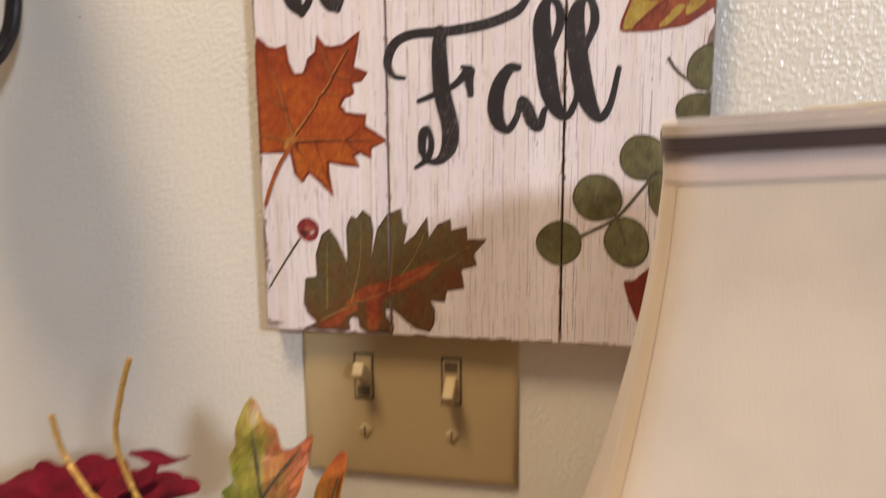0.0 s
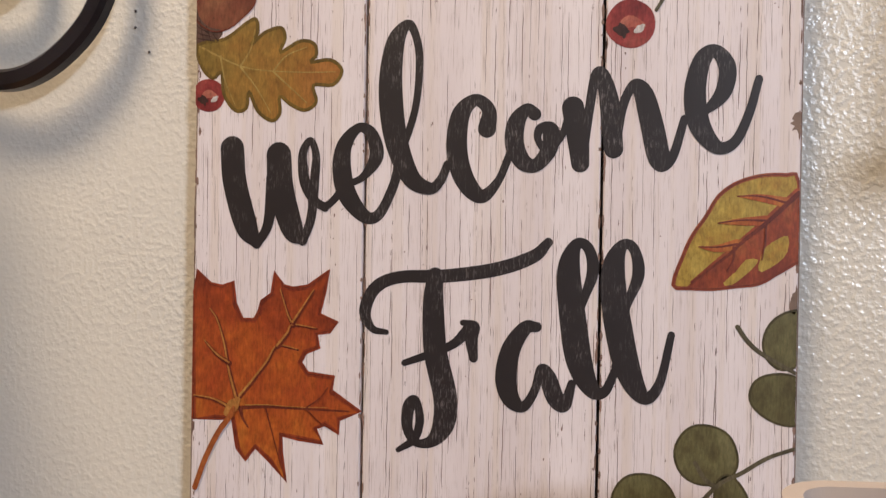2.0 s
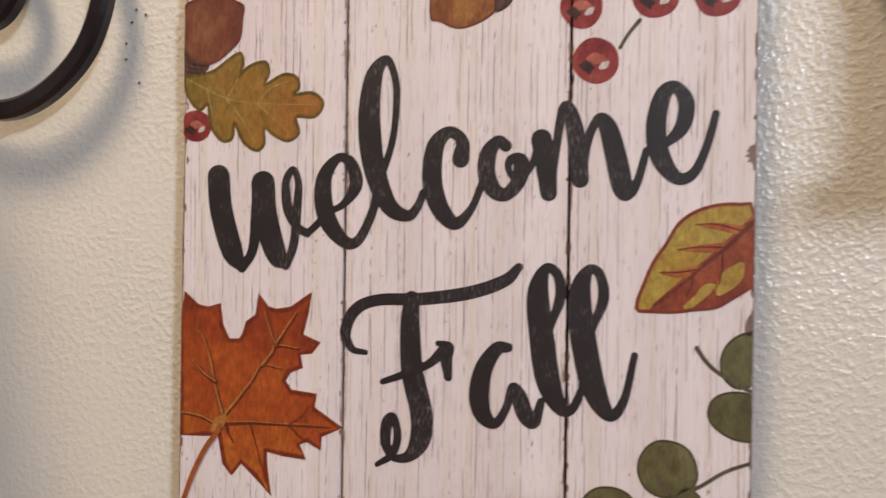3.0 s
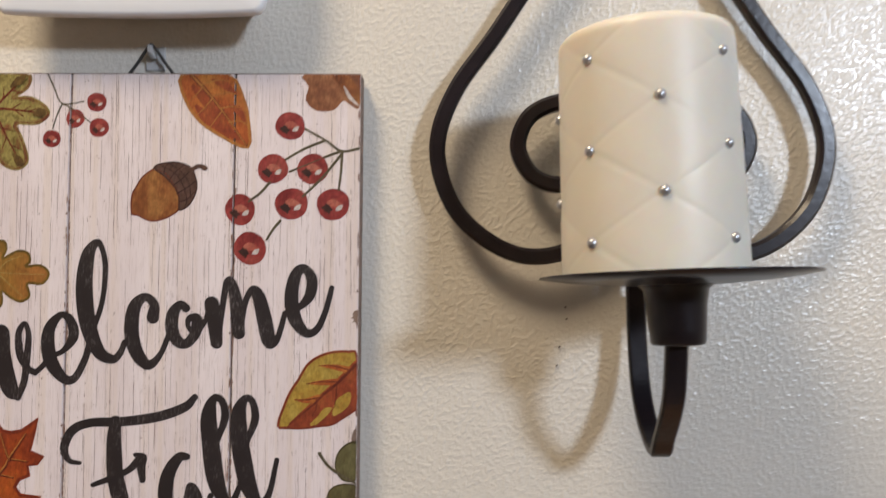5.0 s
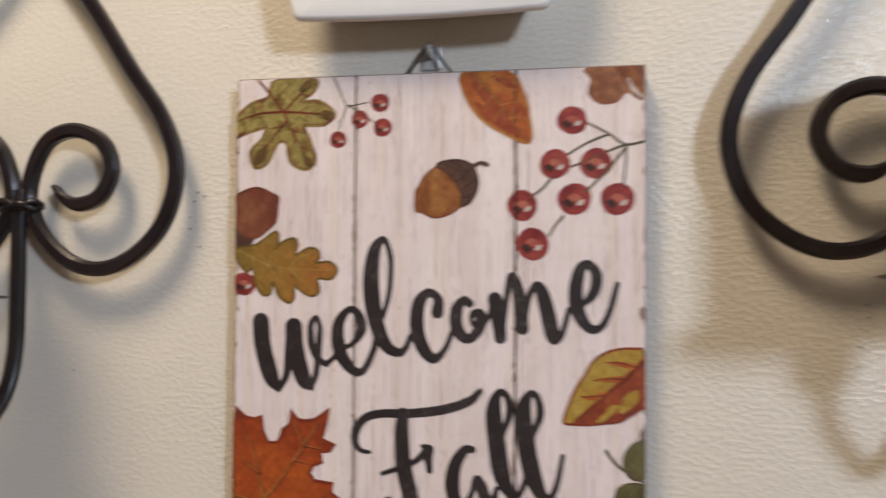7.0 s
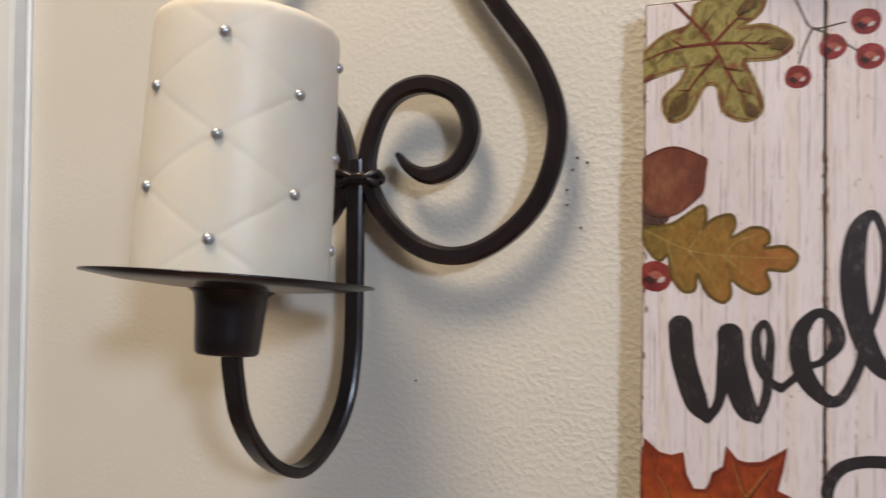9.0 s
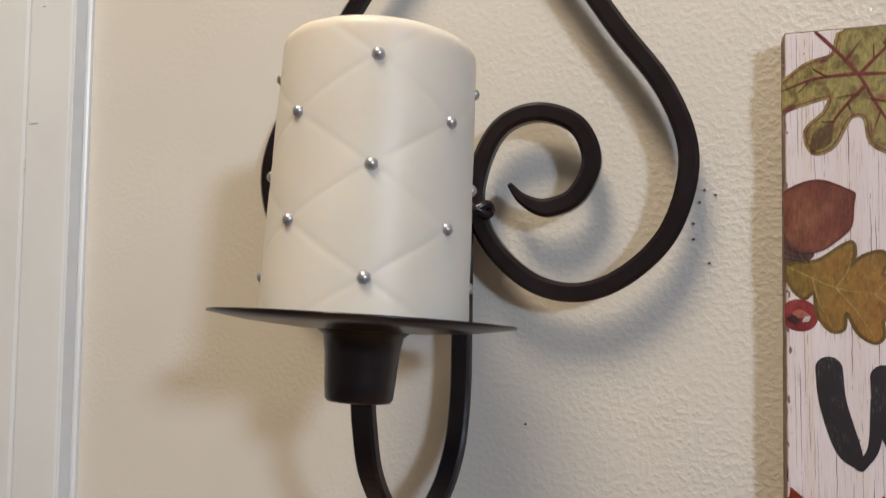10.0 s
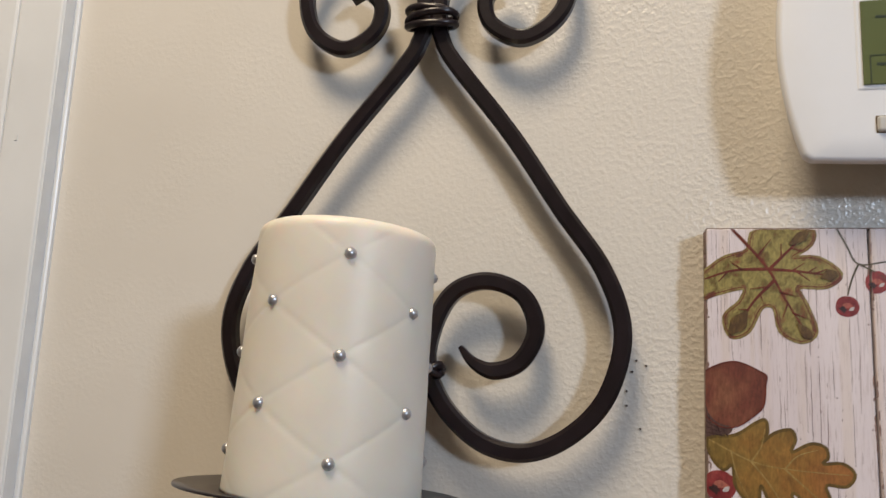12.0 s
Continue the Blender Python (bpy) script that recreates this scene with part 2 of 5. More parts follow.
MAT = {
    "wall": wall_paint(),
    "room": plain("plain_wall_paint", (0.66, 0.62, 0.55), 0.6),
    "ceiling": plain("white_ceiling_paint", (0.78, 0.75, 0.70), 0.8),
    "floor": plain("brown_floor", (0.26, 0.18, 0.12), 0.5),
    "trim": plain("white_gloss_trim", (0.73, 0.74, 0.735), 0.32, vary=0.03, scale=25, bumps=0.05),
    "board": whitewash(),
    "edge": plain("bare_board_edge", (0.20, 0.135, 0.105), 0.7, vary=0.3, scale=120),
    "crack": plain("dark_grain", (0.17, 0.11, 0.10), 0.7, vary=0.5, scale=150),
    "deep_red": painted("deep_red_paint", [(0.3, (0.16, 0.018, 0.012)), (0.7, (0.30, 0.040, 0.018))], 70),
    "rim_olive": painted("olive_rim_paint", [(0.35, (0.12, 0.075, 0.016)), (0.65, (0.20, 0.125, 0.024))], 130),
    "rim_brown": painted("brown_rim_paint", [(0.35, (0.10, 0.05, 0.020)), (0.65, (0.22, 0.14, 0.035))], 130),
    "rim_euca": painted("dark_eucalyptus_rim_paint", [(0.35, (0.055, 0.042, 0.018)), (0.65, (0.10, 0.085, 0.034))], 130),
    "wear": plain("worn_brown_wood", (0.20, 0.12, 0.095), 0.7, vary=0.4, scale=200),
    "groove": plain("dark_groove", (0.03, 0.022, 0.018), 0.8),
    "ink": ink(),
    "iron": plain("dark_bronze_iron", (0.0125, 0.0082, 0.0100), 0.28, vary=0.3, scale=90, bumps=0.2, bump_scale=220),
    "wax": plain("ivory_wax", (0.70, 0.655, 0.57), 0.42, vary=0.05, scale=24, bumps=0.10, bump_scale=110, sss=0.5),
    "pearl": plain("silver_bead", (0.50, 0.50, 0.52), 0.36, metal=0.8, vary=0.05),
    "plastic": plain("white_plastic", (0.78, 0.79, 0.81), 0.35, vary=0.01),
    "lcd": plain("green_lcd", (0.115, 0.135, 0.055), 0.16, vary=0.05),
    "lcd_dark": plain("lcd_segment", (0.035, 0.045, 0.025), 0.3),
    "button": plain("grey_button", (0.50, 0.49, 0.46), 0.5, vary=0.03),
    "ivory": plain("ivory_switch_plastic", (0.43, 0.325, 0.175), 0.35, vary=0.02),
    "slot": plain("dark_slot", (0.10, 0.07, 0.04), 0.6),
    "steel": plain("dull_wire", (0.10, 0.10, 0.10), 0.4, metal=0.8),
    "shade": fabric("oatmeal_linen_shade", (0.53, 0.445, 0.37)),
    "lining": plain("white_shade_lining", (0.66, 0.64, 0.63), 0.6, vary=0.04),
    # tan of the lampshade's painted-in shadow strips, also on the spider arms
    "tape": fabric("tan_cloth", (0.53, 0.43, 0.335)),
    "brown": fabric("dark_brown_ribbon", (0.035, 0.018, 0.018)),
    "pink": fabric("rose_beige_tape", (0.53, 0.43, 0.40)),
    "burgundy": plain("burgundy_fabric", (0.11, 0.0016, 0.0105), 0.7, vary=0.45, scale=70, bumps=0.3, bump_scale=900),
    "gold": plain("gold_cord", (0.52, 0.31, 0.08), 0.38, metal=0.5, vary=0.3, scale=600),
    # orange picked to throw warm light back up at the wall
    "wood": plain("warm_bounce_table", (0.50, 0.26, 0.10), 0.4, vary=0.3),
    "speck": plain("pencil_speck", (0.10, 0.08, 0.07), 0.8),
    "orange": painted("orange_maple_paint", [(0.24, (0.22, 0.036, 0.014)), (0.42, (0.38, 0.066, 0.016)), (0.60, (0.48, 0.105, 0.018)), (0.78, (0.54, 0.17, 0.026))], 65, drift=(-1.0, -5.0, 0.66)),
    "olive": painted("olive_oak_paint", [(0.22, (0.20, 0.140, 0.030)), (0.44, (0.30, 0.180, 0.038)), (0.64, (0.38, 0.178, 0.036)), (0.9, (0.39, 0.155, 0.040))], 45, drift=(7.0, 0.0, -0.08)),
    "moss": painted("yellow_green_leaf_paint", [(0.34, (0.20, 0.070, 0.030)), (0.42, (0.21, 0.165, 0.045)), (0.50, (0.40, 0.335, 0.105)), (0.58, (0.31, 0.26, 0.075)), (0.66, (0.30, 0.13, 0.05)), (0.74, (0.20, 0.05, 0.03))], 110),
    "dusk": painted("dark_autumn_leaf_paint", [(0.18, (0.066, 0.054, 0.026)), (0.42, (0.125, 0.104, 0.044)), (0.60, (0.15, 0.088, 0.030)), (0.80, (0.17, 0.056, 0.020))], 85, drift=(2.6, -5.0, 0.14)),
    "yellow": painted("yellow_leaf_paint", [(0.28, (0.42, 0.20, 0.035)), (0.42, (0.46, 0.30, 0.050)), (0.60, (0.50, 0.36, 0.075)), (0.78, (0.40, 0.17, 0.035))], 80, rot=40),
    "rust": painted("rust_leaf_paint", [(0.3, (0.30, 0.055, 0.022)), (0.5, (0.46, 0.115, 0.028)), (0.72, (0.58, 0.24, 0.05))], 70, rot=40),
    "rust_deep": painted("rust_red_leaf_paint", [(0.3, (0.20, 0.035, 0.020)), (0.5, (0.34, 0.070, 0.026)), (0.75, (0.44, 0.15, 0.04))], 85, rot=40),
    "euca": painted("eucalyptus_paint", [(0.3, (0.085, 0.066, 0.026)), (0.5, (0.155, 0.14, 0.058)), (0.72, (0.21, 0.19, 0.090))], 45),
    "berry": painted("red_berry_paint", [(0.3, (0.20, 0.024, 0.026)), (0.55, (0.33, 0.048, 0.045)), (0.75, (0.38, 0.10, 0.075))], 110),
    "berry_light": painted("pale_berry_paint", [(0.3, (0.44, 0.10, 0.07)), (0.8, (0.52, 0.20, 0.14))], 120),
    "white_dab": painted("white_dab_paint", [(0.3, (0.62, 0.56, 0.54)), (0.8, (0.80, 0.77, 0.76))], 120),
    "dark_dab": painted("dark_dab_paint", [(0.3, (0.035, 0.016, 0.014)), (0.8, (0.08, 0.03, 0.025))], 120),
    "nut": painted("acorn_paint", [(0.3, (0.15, 0.042, 0.016)), (0.46, (0.27, 0.092, 0.028)), (0.62, (0.40, 0.18, 0.055)), (0.72, (0.30, 0.12, 0.035))], 75),
    "rim_top": painted("mottled_leaf_rim_paint", [(0.36, (0.17, 0.055, 0.030)), (0.46, (0.26, 0.17, 0.055)), (0.55, (0.36, 0.30, 0.095)), (0.66, (0.24, 0.10, 0.045))], 170),
    "dull_rust": painted("dull_brown_leaf_paint", [(0.3, (0.16, 0.050, 0.026)), (0.5, (0.30, 0.12, 0.055)), (0.72, (0.40, 0.20, 0.10))], 90),
    "cap": painted("acorn_cap_paint", [(0.3, (0.065, 0.032, 0.024)), (0.8, (0.19, 0.105, 0.08))], 160),
    "rim_red": painted("red_rim_paint", [(0.35, (0.20, 0.030, 0.012)), (0.65, (0.36, 0.058, 0.018))], 130),
    "clear": plain("clear_plastic", (0.86, 0.86, 0.86), 0.22, vary=0.01),
    "rim_cloth": fabric("pale_rim_cloth", (0.46, 0.38, 0.33)),
    "cream": fabric("cream_lining_fold", (0.66, 0.58, 0.46)),
    # grey for the casing's painted-in side shade and for its scuffs
    "shade_scuff_grey": plain("grey_side_shade_and_scuff", (0.70, 0.71, 0.71), 0.45, vary=0.05),
    "vein_red": painted("dark_red_vein_paint", [(0.3, (0.13, 0.020, 0.012)), (0.8, (0.24, 0.05, 0.02))], 120),
    "vein_gold": painted("gold_vein_paint", [(0.3, (0.42, 0.15, 0.035)), (0.8, (0.55, 0.28, 0.07))], 120),
    "vein_olive": painted("olive_vein_paint", [(0.3, (0.33, 0.21, 0.05)), (0.7, (0.46, 0.33, 0.10))], 120),
    "nut_red": painted("red_acorn_paint", [(0.3, (0.10, 0.028, 0.018)), (0.5, (0.20, 0.056, 0.032)), (0.72, (0.30, 0.12, 0.06))], 50),
    "stem": painted("green_brown_stem_paint", [(0.3, (0.085, 0.070, 0.038)), (0.8, (0.17, 0.145, 0.085))], 150),
    "stem_orange": painted("orange_stem_paint", [(0.3, (0.33, 0.08, 0.02)), (0.8, (0.50, 0.16, 0.04))], 150),
    "green_leaf": painted("silk_leaf_green_orange", [(0.26, (0.22, 0.25, 0.035)), (0.46, (0.42, 0.33, 0.06)), (0.58, (0.58, 0.22, 0.09)), (0.8, (0.56, 0.13, 0.06))], 60, drift=(13.0, 0.0, 0.02)),
    "orange_leaf": painted("silk_leaf_orange", [(0.26, (0.34, 0.27, 0.035)), (0.5, (0.52, 0.21, 0.035)), (0.75, (0.58, 0.12, 0.035))], 60, drift=(0.0, 6.0, -0.12)),
}

for key, level in (("burgundy", 0.15), ("iron", 0.42), ("wax", 0.40)):
    MAT[key].node_tree.nodes["Principled BSDF"].inputs["Specular IOR Level"].default_value = level
MAT["clear"].node_tree.nodes["Principled BSDF"].inputs["Transmission Weight"].default_value = 0.55


# ---- mesh helpers ----
def part(name, bm, material, parent=None, label="", smooth=False):
    me = bpy.data.meshes.new(name)
    if smooth:
        for f in bm.faces:
            f.smooth = True
    bm.to_mesh(me)
    bm.free()
    me.materials.append(MAT[material])
    ob = new(name, me)
    ob.parent = parent
    return tagged(ob, label)


def holder(name, at, label, category, rot=(0, 0, 0), group=""):
    ob = new(name)
    ob.empty_display_size = 0.05
    ob.matrix_world = pose(*at, *rot)
    return tagged(ob, label, category, group)


def box(x0, x1, y0, y1, z0, z1, bevel=0.0, segments=2):
    bm = bmesh.new()
    bmesh.ops.create_cube(bm, size=1.0)
    for v in bm.verts:
        v.co = Vector(((x0 + x1) / 2 + v.co.x * (x1 - x0), (y0 + y1) / 2 + v.co.y * (y1 - y0), (z0 + z1) / 2 + v.co.z * (z1 - z0)))
    if bevel:
        bmesh.ops.bevel(bm, geom=bm.edges[:], offset=bevel, segments=segments, affect="EDGES", profile=0.5)
    return bm


def lathe(profile, steps=48, at=(0, 0, 0), cap=True):
    """A body turned round the upright axis from (radius, height) pairs."""
    bm = bmesh.new()
    rings = []
    for r, z in profile:
        rings.append([bm.verts.new((at[0] + r * math.cos(2 * math.pi * k / steps), at[1] + r * math.sin(2 * math.pi * k / steps), at[2] + z)) for k in range(steps)])
    for a, b in zip(rings, rings[1:]):
        for k in range(steps):
            bm.faces.new((a[k], a[(k + 1) % steps], b[(k + 1) % steps], b[k]))
    if cap:
        bm.faces.new(rings[0][::-1])
        bm.faces.new(rings[-1])
    bmesh.ops.recalc_face_normals(bm, faces=bm.faces[:])
    return bm


def spline(points, n=8, closed=False):
    """A smooth line through control points of any dimension."""
    p = [np.array(q, float) for q in points]
    if closed:
        p = [p[-1]] + p + [p[0], p[1]]
    else:
        p = [2 * p[0] - p[1]] + p + [2 * p[-1] - p[-2]]
    out = []
    for a, b, c, d in zip(p, p[1:], p[2:], p[3:]):
        for k in range(n):
            t = k / n
            out.append(0.5 * (2 * b + (c - a) * t + (2 * a - 5 * b + 4 * c - d) * t * t + (3 * b - a - 3 * c + d) * t**3))
    if not closed:
        out.append(p[-2])
    return out


def sweep(line, width, depth, side=(0, 1, 0), taper=0, tip=0.35, chamfer=0.22, twist=0.0):
    """A bar of rectangular section with eased edges along a line; side is the way its depth points."""
    bm = bmesh.new()
    line = [Vector(p) for p in line]
    side = Vector(side).normalized()
    rings, last = [], len(line) - 1
    for k, p in enumerate(line):
        ahead = (line[min(k + 1, last)] - line[max(k - 1, 0)]).normalized()
        across = ahead.cross(side)
        across = across.normalized() if across.length > 1e-4 else Vector((1, 0, 0))
        up = across.cross(ahead).normalized()
        s = 1.0
        if taper and k > last - taper:
            s = tip + (1 - tip) * (last - k) / taper
        a, b = width / 2 * s, depth / 2 * (0.6 + 0.4 * s)
        c = min(a, b) * 2 * chamfer
        turn = twist * k
        shape = [(a, b - c), (a - c, b), (c - a, b), (-a, b - c), (-a, c - b), (c - a, -b), (a - c, -b), (a, c - b)]
        ca, sa = math.cos(turn), math.sin(turn)
        rings.append([bm.verts.new(p + across * (u * ca - v * sa) + up * (u * sa + v * ca)) for u, v in shape])
    for a, b in zip(rings, rings[1:]):
        for k in range(8):
            bm.faces.new((a[k], a[(k + 1) % 8], b[(k + 1) % 8], b[k]))
    bm.faces.new(rings[0][::-1])
    bm.faces.new(rings[-1])
    bmesh.ops.recalc_face_normals(bm, faces=bm.faces[:])
    return bm


def tube(line, radius, steps=8):
    bm = bmesh.new()
    line = [Vector(p) for p in line]
    rings, last, ref = [], len(line) - 1, Vector((0.31, 0.87, 0.37))
    for k, p in enumerate(line):
        ahead = (line[min(k + 1, last)] - line[max(k - 1, 0)]).normalized()
        u = ahead.cross(ref).normalized()
        v = ahead.cross(u)
        rings.append([bm.verts.new(p + radius * (math.cos(2 * math.pi * j / steps) * u + math.sin(2 * math.pi * j / steps) * v)) for j in range(steps)])
    for a, b in zip(rings, rings[1:]):
        for k in range(steps):
            bm.faces.new((a[k], a[(k + 1) % steps], b[(k + 1) % steps], b[k]))
    bm.faces.new(rings[0][::-1])
    bm.faces.new(rings[-1])
    bmesh.ops.recalc_face_normals(bm, faces=bm.faces[:])
    return bm


# ---- the setting ----
def structure(name, bm, material, label):
    return tagged(part(name, bm, material), label, name.split("_")[0], kind="structure")


north = structure("wall_north", box(-0.4635, 2.6, 0.0, 0.12, 0.0, 2.70), "wall", "cream wall with a glossy orange-peel texture")
structure("wall_north_far", box(-2.6, -1.45, 0.0, 0.12, 0.0, 2.70), "room", "plain cream wall beyond the doorway")
structure("wall_north_head", box(-1.45, -0.4635, 0.0, 0.12, 2.08, 2.70), "room", "plain cream wall over the doorway")
structure("wall_east", box(2.6, 2.72, -4.0, 0.12, 0.0, 2.70), "room", "plain cream side wall of the room")
structure("wall_west", box(-2.72, -2.6, -4.0, 0.12, 0.0, 2.70), "room", "plain cream side wall of the room")
structure("wall_south", box(-2.72, 2.72, -4.12, -4.0, 0.0, 2.70), "room", "plain cream back wall of the room")
structure("floor", box(-2.72, 2.72, -4.12, 0.12, -0.1, 0.0), "floor", "plain brown floor of the room")
structure("ceiling", box(-2.72, 2.72, -4.12, 0.12, 2.70, 2.80), "ceiling", "plain white ceiling of the room")

# painted door casing at the end of the wall, and the closed white door in it
casing = holder("door_casing", (0, 0, 0), "white glossy door casing with a small worn nick", "door casing")
tagged(casing, kind="structure")
part("casing_board", box(-0.4945, -0.4635, -0.0125, 0.11, 0.0, 2.08, 0.0015), "trim", casing)
part("inner_bead", box(-0.5445, -0.4956, -0.0116, 0.11, 0.0, 2.08, 0.0025), "trim", casing)
part("casing_board", box(-1.45, -1.38, -0.0125, 0.11, 0.0, 2.08, 0.0015), "trim", casing)
door = tagged(part("door_1", box(-1.379, -0.5455, 0.005, 0.045, 0.005, 2.075, 0.002), "trim"), "closed white painted door in its casing", "door", kind="structure")
part("caulk_line", sweep([(-0.4625, -0.001, z) for z in (0.0, 0.7, 1.4, 2.08)], 0.0036, 0.0036), "trim", casing)
# this grey strip puts the shade of the casing's side face into colour
part("side_shade", box(-0.4637, -0.4629, -0.0110, -0.0040, 0.0, 2.08, 0.0003), "shade_scuff_grey", casing, "grey strip painting in the shade on the casing's side")

for x, z, w, h in ((-0.4885, 1.588, 0.006, 0.0012), (-0.4938, 1.565, 0.0012, 0.006), (-0.4840, 1.655, 0.002, 0.003)):
    part("scuff", box(x - w / 2, x + w / 2, -0.0128, -0.0124, z - h / 2, z + h / 2), "shade_scuff_grey", casing, "small grey scuff")
# small dark specks on the paint
for x, z in ((-0.1383, 1.5358), (-0.1364, 1.5409), (-0.1408, 1.5269), (-0.1408, 1.5204), (-0.1321, 1.5387), (-0.1347, 1.5104), (-0.2117, 1.4390), (0.2118, 1.4825), (0.2087, 1.4622), (0.2124, 1.4765), (0.2074, 1.4526)):
    part("speck", lathe([(0.0006, -0.0002), (0.0004, 0.0003)], 6, (0, 0, 0)), "speck", north).matrix_basis = pose(x, -0.0006, z, 90)

# the two lamps
lamp = holder("ceiling_lamp", (WARM_AT[0], WARM_AT[1], 2.70), "round white ceiling lamp giving warm light", "ceiling lamp")
part("rim", lathe([(0.285, 0.0), (0.285, -0.055), (0.272, -0.062), (0.268, -0.05), (0.268, 0.0)], 48, cap=False), "plastic", lamp, smooth=True)
lamp = holder("pendant_lamp", (KEY_AT[0], KEY_AT[1], 2.44), "white pendant lamp hanging on a thin cord", "pendant lamp")
part("cord", tube([(0, 0, 0.26), (0, 0, 0.05), (0, 0, -0.16)], 0.003), "steel", lamp)
part("shade", lathe([(0.02, -0.16), (0.06, -0.17), (0.095, -0.21), (0.092, -0.21), (0.058, -0.173), (0.02, -0.163)], 40, cap=False), "plastic", lamp, smooth=True)


# ---- the sign: three boards, lettering and printed leaves; measures in millimetres from its lower left corner ----
W, H = 214.5, 323.0
GROOVES = (66.7, 150.8)
sign = holder("welcome_sign", (-0.108, -0.0125, 1.277), "white distressed wooden sign with black lettering and painted autumn leaves", "sign")
LIFT = [0.05]


def left_edge(z):
    """The board's left edge is cut slightly out of square."""
    return (1.2 - 1.8 * (1 - z * 1000 / H)) / 1000


def board(u0, u1):
    bm = box(u0 / 1000, u1 / 1000, 0.0, 0.0105, 0.0, H / 1000, 0.0004, 1)
    for v in bm.verts:
        if v.co.x < 0.01:
            v.co.x += left_edge(v.co.z)
    return part("board", bm, "board", sign)


for u0, u1 in ((0.3, GROOVES[0] - 0.55), (GROOVES[0] + 0.55, GROOVES[1] - 0.55), (GROOVES[1] + 0.55, W)):
    board(u0, u1)
part("backing", box(0.004, (W - 4) / 1000, 0.0035, 0.0125, 0.004, (H - 4) / 1000), "groove", sign, "dark backing seen in the grooves")
bm = box(0.0, 0.0003, 0.0003, 0.0105, 0.0, H / 1000)
for v in bm.verts:
    v.co.x += left_edge(v.co.z)
part("side_edge", bm, "edge", sign, "bare brown board edge")
part("top_edge", box(0.0015, W / 1000, 0.0003, 0.0105, H / 1000, (H + 0.4) / 1000), "edge", sign, "bare brown board edge")
part("side_edge", box(W / 1000, (W + 0.3) / 1000, 0.0003, 0.0105, 0.0, H / 1000), "edge", sign, "bare brown board edge")


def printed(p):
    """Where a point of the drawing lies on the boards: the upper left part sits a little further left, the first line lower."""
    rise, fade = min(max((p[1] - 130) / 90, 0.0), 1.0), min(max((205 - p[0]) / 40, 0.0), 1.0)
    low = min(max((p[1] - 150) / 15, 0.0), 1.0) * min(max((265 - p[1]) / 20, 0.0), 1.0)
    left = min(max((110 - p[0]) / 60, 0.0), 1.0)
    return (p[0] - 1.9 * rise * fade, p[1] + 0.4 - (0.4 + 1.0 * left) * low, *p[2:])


def lift(step=0.015):
    LIFT[0] += step
    return -LIFT[0] / 1000


def filled(outline, name, material, parent=None, label="", smooth=0, y=None, cut=True):
    """A flat printed shape from its control outline; smooth: steps of the curve between control points."""
    if parent is None:
        LIFT[0] = 0.07 if name == "berry" else 0.05
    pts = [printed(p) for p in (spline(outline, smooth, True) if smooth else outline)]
    pts = [(min(max(p[0], 0.2), W - 0.2), min(max(p[1], 0.2), H - 0.2)) for p in pts]
    y = lift() if y is None else y
    bm = bmesh.new()
    clean = [p for k, p in enumerate(pts) if abs(p[0] - pts[k - 1][0]) + abs(p[1] - pts[k - 1][1]) > 0.02]
    bm.faces.new([bm.verts.new((p[0] / 1000, y, p[1] / 1000)) for p in clean])
    bm.normal_update()
    bmesh.ops.triangulate(bm, faces=bm.faces[:], quad_method="BEAUTY", ngon_method="EAR_CLIP")
    if cut:
        for g in GROOVES:
            for s in (-0.5, 0.5):
                bmesh.ops.bisect_plane(bm, geom=bm.verts[:] + bm.edges[:] + bm.faces[:], plane_co=((g + s) / 1000, 0, 0), plane_no=(1, 0, 0), dist=1e-7)
            gone = [f for f in bm.faces if abs(f.calc_center_median().x * 1000 - g) < 0.45]
            bmesh.ops.delete(bm, geom=gone, context="FACES")
    for f in bm.faces:
        f.normal_update()
        if f.normal.y > 0:
            f.normal_flip()
    return part(name, bm, material, parent or sign, label)


